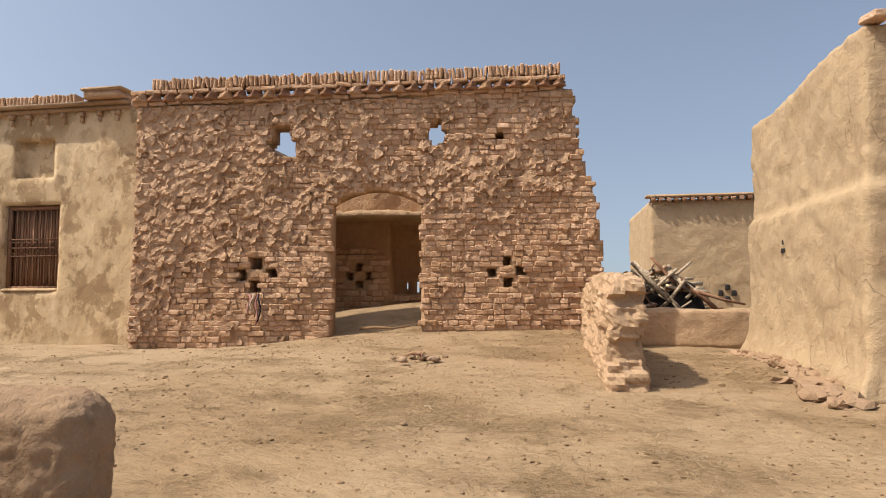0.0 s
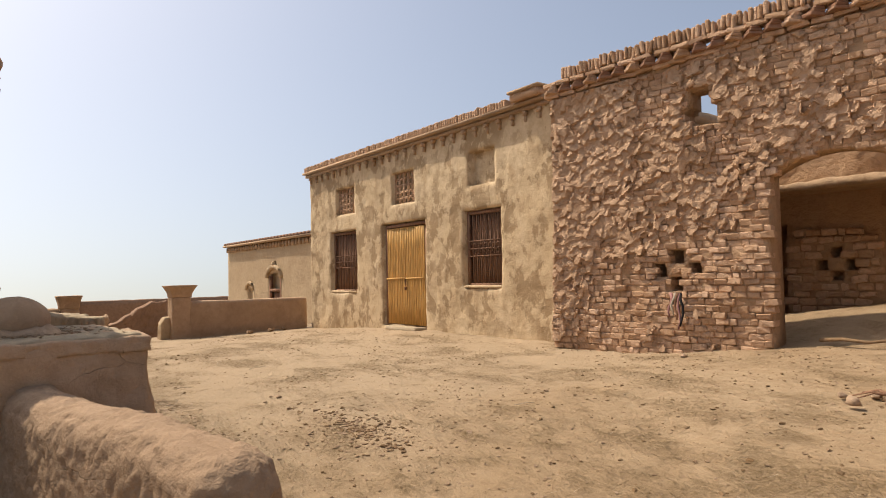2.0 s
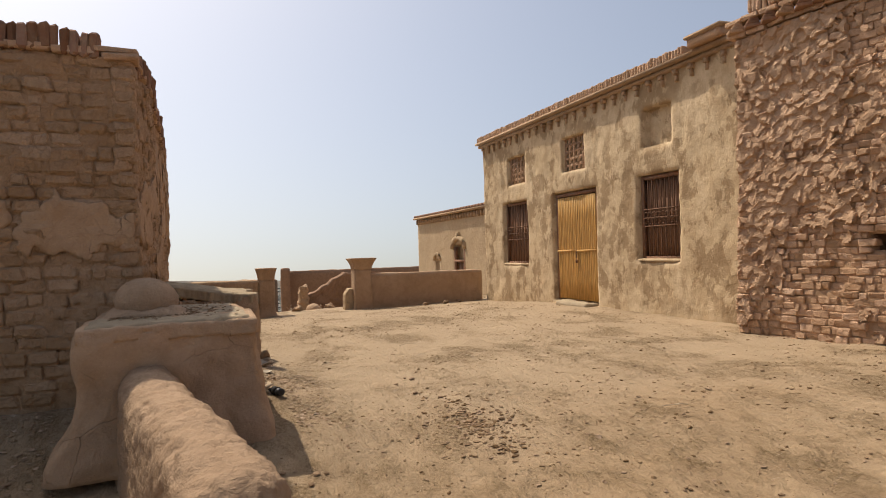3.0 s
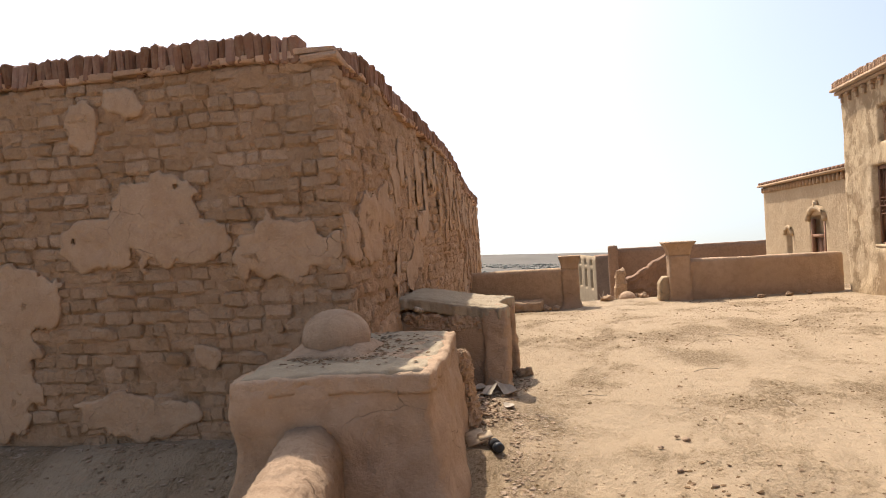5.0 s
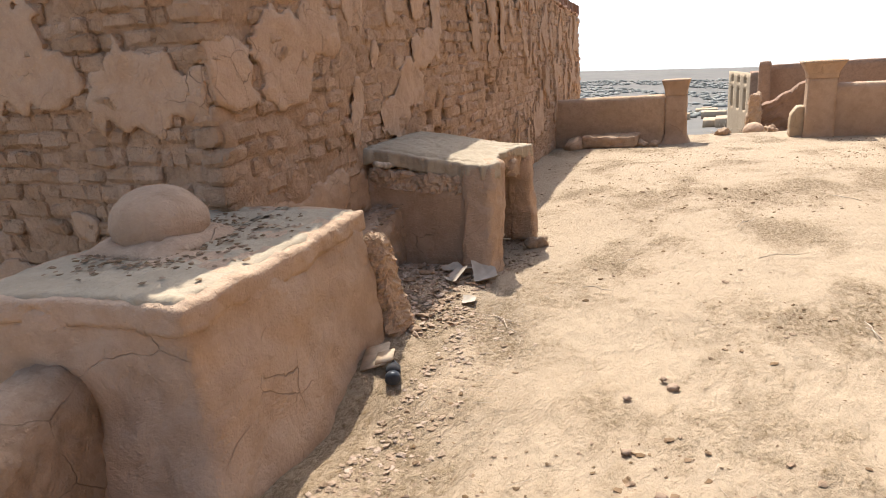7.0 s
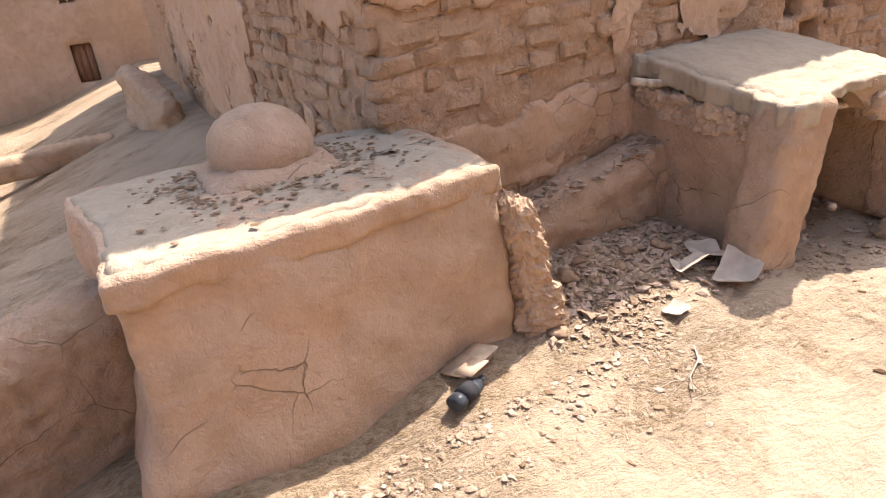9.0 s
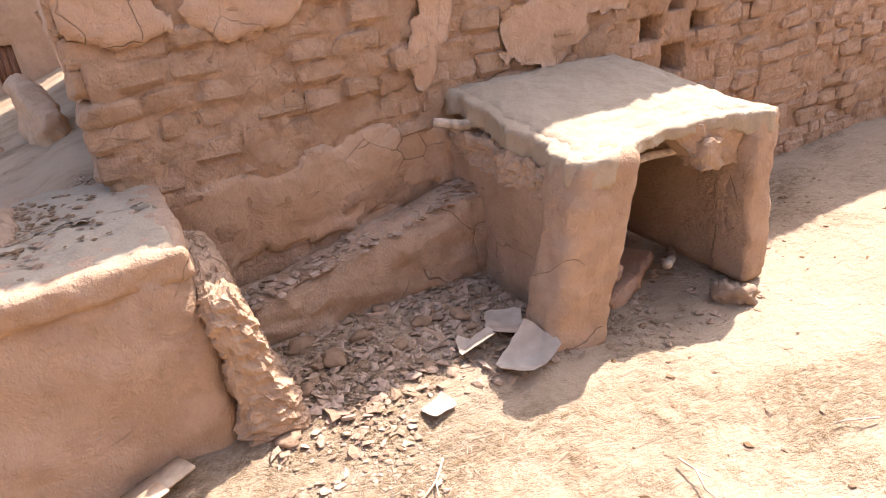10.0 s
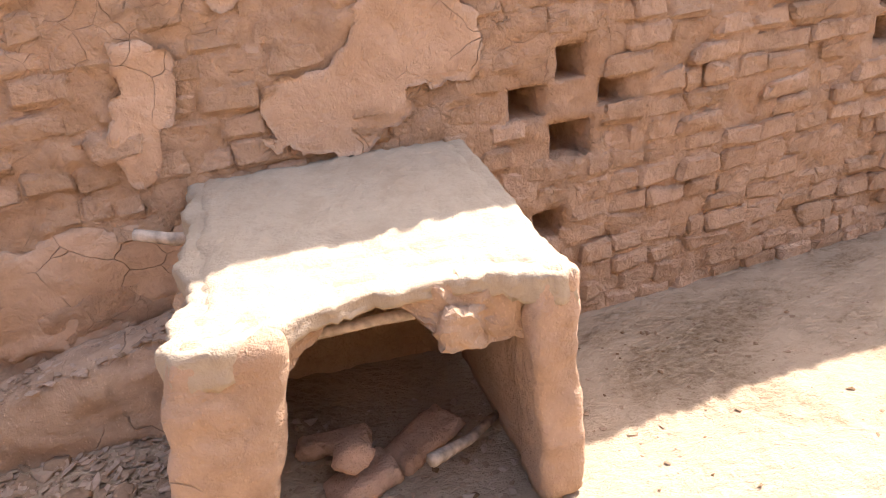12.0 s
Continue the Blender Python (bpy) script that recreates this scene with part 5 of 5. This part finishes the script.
    sh = [shape_of(rock_bm(1.0, 500 + i, 0.75, 2)) for i in range(8)]
    for i in range(5200):
        d = 280 + 610 * rnd.random() ** 0.7
        a = rnd.uniform(-0.42, 0.2)
        x, y = -1.5 - d, 3.6 + d * math.tan(a)
        if noise.noise(Vector((x * 0.012, y * 0.012, 0))) < -0.1:
            continue
        k = 0.5 + 1.3 * rnd.random() ** 2
        woods.add(sh[i % 8], pose(x, y, ground_z(x, y) + k * 0.4, 0, 0, rnd.uniform(0, 360)) @ Matrix.Diagonal((k * 1.5, k * 1.5, k * 1.2, 1)))
    tagged(woods.link("far_woods", HAZED_LEAF, None, True), "scattered thorn trees and scrub on the far plain", "trees", kind="stuff")


build_far()


# ---- yard south of the tall house ----
def build_south():
    ops = [(5.0, 5.4, 0.28, 1.04, 0.2)] + [(5.05 + 0.15 * i, 5.17 + 0.15 * i, z, z + 0.07, 0.15) for i in range(2) for z in (1.82, 1.93)]
    w = link("wall_south", holed_wall(10.0, -0.4, 3.4, 0.4, [(10 - b, 10 - a, c, d, e) for a, b, c, d, e in ops], 0.16, lambda x, z: 0.02 * fbm((x, 0, z), 1, 4)), SMOOTH)
    w.matrix_basis = pose(0.65, -11.0, 0, 0, 0, 180)
    tagged(w, "plain smooth mud house wall with a small window", "wall", kind="structure")
    yw = thing("window_4", "small window with dark boards added for the shade inside", "window", at=(-4.15, -11.17, 0.29))
    tagged(yw, kind="structure")
    # Added dark boards stand in for the shade inside the opening.
    for i in range(3):
        part("board", bar((0.122, 0.03, 0.73), (-0.128 + 0.128 * i, 0, 0.37)), DARKWOOD, yw)
    st = link("wall_yard_stub", lump((0.3, 1.5, 0.95), 0.05, 0.1, 0.05, 2.2, 4, lambda p: Vector((p.x, p.y, p.z * (1 - 0.28 * ease(-0.6, 0.8, p.y)))), fine=0.03, ffreq=7), ROUGH)
    st.matrix_basis = pose(-4.8, -4.6, 0.12, 0, 0, 12)
    tagged(st, "stub of rough mud wall with a sunlit crumbling top", "wall", kind="structure")
    rg = link("yard_ridge", lump((1.8, 0.3, 0.3), 0.06, 0.1, 0.06, 2, 9, fine=0.03), ROUGH)
    rg.matrix_basis = pose(-3.4, -5.0, 0.0, 0, 0, 10)
    tagged(rg, "low crumbled ridge of mud", "wall", kind="structure")


build_south()


# ---- woodpile ----
def build_woodpile():
    rnd = random.Random(15)
    t = thing("woodpile", "heap of dry grey branches over a black cloth", "woodpile", at=(1.75, 11.35, 0.85))
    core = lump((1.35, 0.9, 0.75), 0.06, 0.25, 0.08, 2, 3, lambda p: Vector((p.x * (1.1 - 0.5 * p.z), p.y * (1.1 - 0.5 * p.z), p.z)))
    part("cloth", core, BLACKRAG_AND_HOLES, t, "black cloth under the branches")
    for i in range(150):
        a = rnd.uniform(-0.6, 0.6) + (math.pi if rnd.random() < 0.3 else 0)
        l = rnd.uniform(0.25, 0.75)
        c = Vector((rnd.gauss(-0.12, 0.36), rnd.uniform(-0.5, 0.3), 0))
        c.z = 0.84 - 0.7 * (abs(c.x + 0.1) / 0.95) ** 1.3 + rnd.uniform(-0.4, 0.16)
        d = Vector((math.cos(a), rnd.uniform(-0.6, 0.3), rnd.uniform(-1.1, 1.1))).normalized()
        pts = [c + d * l * (k - 0.5) + Vector((rnd.uniform(-0.03, 0.03), 0, rnd.uniform(-0.05, 0.05))) for k in (0, 0.33, 0.66, 1)]
        if min(q.z for q in pts) < 0.02:
            continue
        r = rnd.uniform(0.016, 0.046)
        part("branch", tube(pts, r, r * 0.7, 6, 0.15, i), DEADWOOD if i % 4 else DARKWOOD, t)
    part("branch", tube([(-0.55, -0.55, 1.1), (-0.3, -0.6, 0.8), (-0.05, -0.62, 0.52)], 0.05, 0.035, 7, 0.1, 3), DEADWOOD, t, "thick pale branch leaning forward")
    part("branch", tube([(0.45, -0.5, 0.62), (0.8, -0.5, 0.5), (1.15, -0.5, 0.42)], 0.03, 0.018, 7, 0.1, 3), DARKWOOD, t)


build_woodpile()


# ---- loose things by the shelter and plinth ----
def crumpled(w, d, seed, amp):
    """A torn, folded scrap: a ragged outline with a few straight creases."""
    rnd = random.Random(seed)
    creases = [(rnd.uniform(0, math.pi), rnd.uniform(-0.3, 0.3), rnd.uniform(0.4, 1.0)) for _ in range(3)]
    bm = bmesh.new()
    n, rings = 22, 6
    rows = []
    for r in range(1, rings + 1):
        row = []
        for i in range(n):
            a = 2 * math.pi * i / n
            box = 1 / max(abs(math.cos(a)), abs(math.sin(a)))
            k = r / rings * (box * 0.5 + 0.07 * noise.noise(Vector((i * 0.9, seed, 0))))
            x, y = k * math.cos(a), k * math.sin(a)
            z = sum(amp * q * abs(x * math.cos(t) + y * math.sin(t) - c) for t, c, q in creases)
            row.append(bm.verts.new((x * w, y * d, z)))
        rows.append(row)
    mid = bm.verts.new((0, 0, sum(amp * q * abs(c) for t, c, q in creases)))
    for i in range(n):
        bm.faces.new((mid, rows[0][i], rows[0][(i + 1) % n]))
        for a, b in zip(rows, rows[1:]):
            bm.faces.new((a[i], b[i], b[(i + 1) % n], a[(i + 1) % n]))
    ext = bmesh.ops.extrude_face_region(bm, geom=list(bm.faces))
    for v in ext["geom"]:
        if isinstance(v, bmesh.types.BMVert):
            v.co.z += 0.003
    low = min(v.co.z for v in bm.verts)
    for v in bm.verts:
        v.co.z -= low
    bmesh.ops.recalc_face_normals(bm, faces=bm.faces)
    return bm


def put(name, bm, mat, x, y, lift, label, category, group="", turn=0.0, tip=(0, 0), smooth=True):
    ob = link(name, bm, mat, None, smooth)
    ob.matrix_basis = pose(x, y, ground_z(x, y) + lift, tip[0], tip[1], turn)
    return tagged(ob, label, category, group)


for x, y, w, d, turn, amp, s in ((-6.52, 2.79, 0.25, 0.16, 25, 0.08, 1), (-6.55, 2.58, 0.19, 0.15, 60, 0.03, 5), (-6.38, 2.64, 0.14, 0.11, -20, 0.06, 9), (-6.11, 2.83, 0.11, 0.08, 15, 0.02, 13)):
    put("tin_sheet", crumpled(w, d, s, amp), SHEET, x, y, 0.012, "crumpled dusty grey scrap of sheet on the ground", "scrap", "scraps of sheet", turn, (0, 0), False)
put("cardboard", merge(bar((0.2, 0.13, 0.012), (0, 0, 0)), bar((0.1, 0.09, 0.01), (0.05, 0.06, 0.012))), CARD, -5.22, 2.68, 0.03, "torn piece of dirty cardboard", "cardboard", turn=20, tip=(14, 6))


def build_bottle():
    t = thing("plastic_bottle", "crushed black plastic bottle lying on its side", "bottle", at=(-5.13, 2.82, ground_z(-5.13, 2.82) + 0.036), turn=205)
    prof = [(-0.11, 0.03), (-0.105, 0.042), (-0.06, 0.043), (-0.05, 0.037), (0.0, 0.043), (0.05, 0.042), (0.08, 0.03), (0.095, 0.017)]
    bm = bmesh.new()
    rings = []
    for x, r in prof:
        rings.append([bm.verts.new((x, r * math.cos(k * math.pi / 10) * 1.05, r * math.sin(k * math.pi / 10) * (0.85 + 0.1 * math.sin(x * 60)))) for k in range(20)])
    for a, b in zip(rings, rings[1:]):
        for k in range(20):
            bm.faces.new((a[k], a[(k + 1) % 20], b[(k + 1) % 20], b[k]))
    bm.faces.new(rings[0])
    bm.faces.new(rings[-1])
    bmesh.ops.recalc_face_normals(bm, faces=bm.faces)
    part("body", bm, PLASTIC, t)
    t.scale = (0.78, 0.78, 0.78)
    part("neck", tube([(0.09, 0, 0), (0.125, 0, 0)], 0.016, 0.016, 14), PLASTIC, t)
    part("label", tube([(-0.045, 0, 0.0), (0.03, 0, 0.0)], 0.0445, 0.0445, 20), BLACKRAG_AND_HOLES, t, "torn dark label")


build_bottle()
for i, (x, y, r, f, turn) in enumerate(((-5.83, 2.22, 0.055, 0.5, 20), (-5.9, 2.38, 0.05, 0.55, 70), (-6.05, 2.3, 0.035, 0.6, 10), (-6.15, 2.45, 0.03, 0.6, 50), (-5.62, 2.7, 0.035, 0.4, 0), (-6.3, 2.35, 0.04, 0.5, 30), (-6.45, 2.4, 0.035, 0.5, 80), (-5.75, 2.5, 0.03, 0.5, 10), (-6.2, 2.15, 0.04, 0.5, 45))):
    put("stone", rock_bm(r, 20 + i, f, 3), CLOD, x, y, r * f * 0.5, "rough brown stone lying in the rubble", "stone", "stones in the rubble", turn)
for i, (x, y, sx, sy, sz, turn, lift) in enumerate(((-7.18, 2.52, 0.24, 0.16, 0.06, 15, 0.03), (-7.12, 2.32, 0.26, 0.1, 0.05, -10, 0.05), (-7.42, 2.38, 0.3, 0.16, 0.05, 30, 0.04))):
    put("broken_brick", lump((sx, sy, sz), 0.02, 0.02, 0.012, 7, i * 3, fine=0.006), BRICK, x, y, lift - 0.03, "broken slab of mud brick inside the shelter", "brick", "broken bricks", turn, (6, 8))
put("stone", rock_bm(0.06, 60, 0.8, 3), BRICK, -7.17, 2.5, 0.12, "rough lump of mud on a broken brick", "stone", "stones in the rubble")
put("straw_clump", lump((0.1, 0.16, 0.09), 0.012, 0.035, 0.02, 8, 4, fine=0.03, ffreq=24), RUBBLE, -7.56, 2.86, -0.01, "frayed bundle of straw and dry mud", "straw", turn=30)
put("stick", tube([(-0.2, 0, 0.02), (0, 0.01, 0.06), (0.2, 0, 0.13)], 0.016, 0.022, 7, 0.15), DEADWOOD, -7.55, 2.5, 0.02, "short pale stick inside the shelter", "stick", turn=40)
# crumbled end of the plinth
def crumble():
    bm = lump((0.13, 0.6, 0.58), 0.013, 0.04, 0.02, 4, 21, lambda p: Vector((p.x * (1.55 - 1.3 * p.z) - 0.05 + 0.12 * p.z, p.y * (1.12 - 0.2 * p.z), p.z)), fine=0.018, ffreq=30)
    ob = link("crumbled_mud", bm, ROUGH, None, False)
    ob.location = (-5.56, 2.33, 0.64)
    tagged(ob, "crumbled rough end of the mud plinth", "mud")


crumble()


# ---- ground litter ----
def litter():
    rnd = random.Random(99)
    shapes = [shape_of(rock_bm(1.0, 200 + i, 0.35 + 0.07 * (i % 5), 1, 0.9)) for i in range(10)]
    inside = [(-5.75, -3.9, 1.4, 2.9), (-4.3, -1.7, 1.8, 2.7), (-13.5, -5.2, -6, 1.95), (-8.0, -6.55, 1.8, 2.45), (-8.0, -7.6, 2.4, 2.85), (-6.85, -6.55, 2.6, 2.85)]

    def free(x, y):
        return not any(a < x < b and c < y < d for a, b, c, d in inside) and y < 8.3 + 0.15 * (x + 5.9) * (x > -6.1)

    clods, n = Pile(), 0
    while n < 9000:
        x, y = rnd.uniform(-14.8, 2.2), rnd.uniform(2.0, 9.0)
        near = 0.35 + 0.5 * noise.noise(Vector((x * 0.7, y * 0.7, 3))) + (0.25 if x > -5 else -0.12) + 0.25 * ease(1.5, 0.0, math.hypot(x + 3.9, y - 4.05))
        if not free(x, y) or rnd.random() > near:
            continue
        r = 0.004 + 0.011 * rnd.random() ** 3 + (0.012 * rnd.random() if rnd.random() < 0.03 else 0)
        clods.add(shapes[n % 10], pose(x, y, ground_z(x, y) + 0.022 * fbm((x, y, 0), 1.1, 5) + r * 0.2, 0, 0, rnd.uniform(0, 360)) @ Matrix.Diagonal((r, r * rnd.uniform(0.7, 1.3), r, 1)))
        n += 1
    for i in range(900):
        a, q = rnd.uniform(0, 6.28), abs(rnd.gauss(0, 0.4))
        x, y = -3.95 + q * math.cos(a) * 1.3, 4.05 + q * math.sin(a) * 0.6
        r = 0.003 + 0.015 * rnd.random() ** 2.5
        clods.add(shapes[i % 10], pose(x, y, ground_z(x, y) + 0.022 * fbm((x, y, 0), 1.1, 5) + r * 0.2, 0, 0, rnd.uniform(0, 360)) @ Matrix.Diagonal((r, r, r, 1)))
    tagged(clods.link("clods", CLOD), "small dark earth clods scattered over the yard", "clods", kind="stuff")
    rub = Pile()
    for i in range(3600):
        x, y = rnd.uniform(-6.75, -5.55), rnd.uniform(2.05, 2.85)
        if rnd.random() < ease(2.5, 2.95, y):
            continue
        r = 0.005 + 0.02 * rnd.random() ** 4
        rub.add(shapes[i % 10], pose(x, y, ground_z(x, y) + 0.02 * fbm((x, y, 0), 1.1, 5) + r * 0.3, rnd.uniform(-30, 30), rnd.uniform(-30, 30), rnd.uniform(0, 360)) @ Matrix.Diagonal((r, r * rnd.uniform(0.7, 1.4), r * 0.8, 1)))
    for i in range(500):
        x, y = rnd.uniform(-7.75, -6.85), rnd.uniform(2.1, 2.95)
        r = 0.005 + 0.014 * rnd.random() ** 3
        rub.add(shapes[i % 10], pose(x, y, ground_z(x, y) + 0.02 * fbm((x, y, 0), 1.1, 5) + r * 0.3, 0, 0, rnd.uniform(0, 360)) @ Matrix.Diagonal((r, r, r * 0.8, 1)))
    for i in range(240):
        x = rnd.uniform(-6.85, -5.65)
        y = rnd.uniform(1.9, 2.1)
        r = 0.006 + 0.02 * rnd.random() ** 2
        rub.add(shapes[i % 10], pose(x, y, 0.6 + 0.5 * (0.72 - 0.42 * (x + 6.24)) + 0.012, 0, 0, rnd.uniform(0, 360)) @ Matrix.Diagonal((r, r, r * 0.8, 1)))
    for i in range(1500):
        x, y = -5.25 + 1.3 * rnd.random() ** 1.6, rnd.uniform(-1.6, 1.5)
        r = 0.005 + 0.016 * rnd.random() ** 3
        rub.add(shapes[i % 10], pose(x, y, ground_z(x, y) + 0.02 * fbm((x, y, 0), 1.1, 5) + r * 0.3, 0, 0, rnd.uniform(0, 360)) @ Matrix.Diagonal((r, r, r * 0.8, 1)))
    crumbs = Pile()
    for i in range(760):
        a, q = rnd.uniform(0, 6.28), 0.2 + abs(rnd.gauss(0, 0.19))
        x, y = -4.78 + q * math.cos(a), 1.94 + q * math.sin(a)
        if -5.4 < x < -4.25 and 1.75 < y < 2.55:
            r = rnd.uniform(0.004, 0.014)
            crumbs.add(shapes[i % 10], pose(x, y, 1.384, 0, 0, rnd.uniform(0, 360)) @ Matrix.Diagonal((r, r, r * 0.6, 1)))
    for i in range(1500):
        x, y = rnd.uniform(-6.0, -4.2), 2.78 + abs(rnd.gauss(0, 0.2))
        if not free(x, y):
            continue
        r = 0.003 + 0.012 * rnd.random() ** 3
        rub.add(shapes[i % 10], pose(x, y, ground_z(x, y) + 0.022 * fbm((x, y, 0), 1.1, 5) + r * 0.25, 0, 0, rnd.uniform(0, 360)) @ Matrix.Diagonal((r, r * rnd.uniform(0.7, 1.4), r * 0.8, 1)))
    tagged(rub.link("rubble", RUBBLE), "loose mud rubble and gravel at the wall foot", "rubble", kind="stuff")
    tagged(crumbs.link("dome_litter", CLOD), "dark crumbs and straw strewn round the dome", "litter", kind="stuff")
    straw = Pile()
    st = [shape_of(tube([(-0.5, 0, 0), (0, 0.03 * k, 0.01), (0.5, 0, 0)], 0.022, 0.014, 3)) for k in (-1, 1, 2)]
    for i in range(520):
        x, y = rnd.gauss(-5.75, 0.4), rnd.gauss(3.05, 0.17)
        if not free(x, y):
            continue
        l = rnd.uniform(0.02, 0.09)
        straw.add(st[i % 3], pose(x, y, ground_z(x, y) + 0.022 * fbm((x, y, 0), 1.1, 5) + 0.004, 0, rnd.uniform(-6, 6), rnd.uniform(0, 360)) @ Matrix.Diagonal((l, l * 0.5, l * 0.5, 1)))
    for i in range(500):
        x, y = rnd.uniform(-13, 1.5), rnd.uniform(2.6, 8.0)
        if not free(x, y):
            continue
        l = rnd.uniform(0.03, 0.12)
        straw.add(st[i % 3], pose(x, y, ground_z(x, y) + 0.022 * fbm((x, y, 0), 1.1, 5) + 0.004, 0, rnd.uniform(-6, 6), rnd.uniform(0, 360)) @ Matrix.Diagonal((l, l * 0.5, l * 0.5, 1)))
    tagged(straw.link("straw", DEADWOOD), "scattered bits of straw and fine twigs", "straw", kind="stuff")
    # twigs one can pick out
    for i, (x, y, l) in enumerate(((-2.75, 3.55, 0.16), (-5.9, 3.1, 0.3), (-6.6, 3.5, 0.2), (-7.4, 4.6, 0.35), (-8.3, 4.4, 0.3), (-6.2, 4.9, 0.2), (-9.2, 5.2, 0.3), (-3.6, 5.4, 0.2), (-1.0, 5.0, 0.22), (-7.2, 3.6, 0.16))):
        pts = [(-l / 2, 0, 0.008), (-l * 0.15, l * 0.08, 0.02), (l * 0.2, l * 0.02, 0.012), (l / 2, l * 0.1, 0.015)]
        put("twig", merge(tube(pts, 0.004, 0.002, 5, 0.2, i), tube([pts[1], (l * 0.05, l * 0.2, 0.02)], 0.003, 0.0015, 5)), DEADWOOD, x, y, 0.012, "thin dry twig on the dusty ground", "twig", "twigs on the ground", 37.0 * i)
    for i, (x, y, r) in enumerate(((-5.43, 4.03, 0.035), (-5.5, 3.98, 0.02), (-4.68, 4.04, 0.025), (-4.9, 3.9, 0.025), (-5.3, 3.85, 0.02), (-3.8, 8.0, 0.05), (-1.1, 4.6, 0.03), (0.2, 5.2, 0.035))):
        put("clod", rock_bm(r * 0.75, 90 + i, 0.5, 2, 0.75), CLOD, x, y, r * 0.2 + 0.01, "dark hard clod of earth", "clod", "dark clods", 50.0 * i)
    heap = thing("twig_heap", "small heap of dark clods and twigs", "debris", at=(-1.45, 6.9, ground_z(-1.45, 6.9) + 0.01))
    for i in range(16):
        a, q = rnd.uniform(0, 6.28), abs(rnd.gauss(0, 0.12))
        b = rock_bm(rnd.uniform(0.018, 0.042), 400 + i, 0.8, 2, 0.6)
        for v in b.verts:
            v.co += Vector((q * math.cos(a) * 1.5, q * math.sin(a), 0.02))
        part("clod", b, CLOD, heap)
    for i in range(7):
        a = rnd.uniform(0, 6.28)
        part("twig", tube([(0, 0, 0.05), (0.12 * math.cos(a), 0.12 * math.sin(a), 0.07), (0.26 * math.cos(a), 0.26 * math.sin(a), 0.03)], 0.009, 0.005, 5, 0.2, i), DARKWOOD, heap)
    rag = thing("hanging_rags", "dark and red rags hanging from a wall hole", "rag")
    rag.matrix_basis = RUIN
    for i in range(5):
        u = 1.70 + 0.035 * i
        l = rnd.uniform(0.25, 0.5)
        pts = [(u + 0.02 * math.sin(k * 1.3 + i), -0.06 - 0.012 * k, 1.45 - l * k / 5) for k in range(6)]
        part("strip", tube(pts, 0.017, 0.01, 6, 0.4, i), (PINKRAG, SHEET, FIRED, PINKRAG, BLACKRAG_AND_HOLES)[i % 5], rag)
    for i in range(9):
        x = -15.0 + rnd.uniform(0.3, 0.8)
        y = (1.75, 2.5, 2.9, 3.1, 4.2, 5.0, 7.0, 7.5, 7.9)[i]
        put("stone", rock_bm((0.2, 0.09, 0.08, 0.07, 0.1, 0.09, 0.05, 0.05, 0.05)[i], 130 + i, 0.85, 3, 0.3 if i == 0 else 0.7), ROUGH if i < 6 else CLOD, x if i not in (4, 5) else x - 1.3, y, 0.03, "rough lump of fallen mud by the parapet", "stone", "lumps by the parapet", 40.0 * i)


litter()
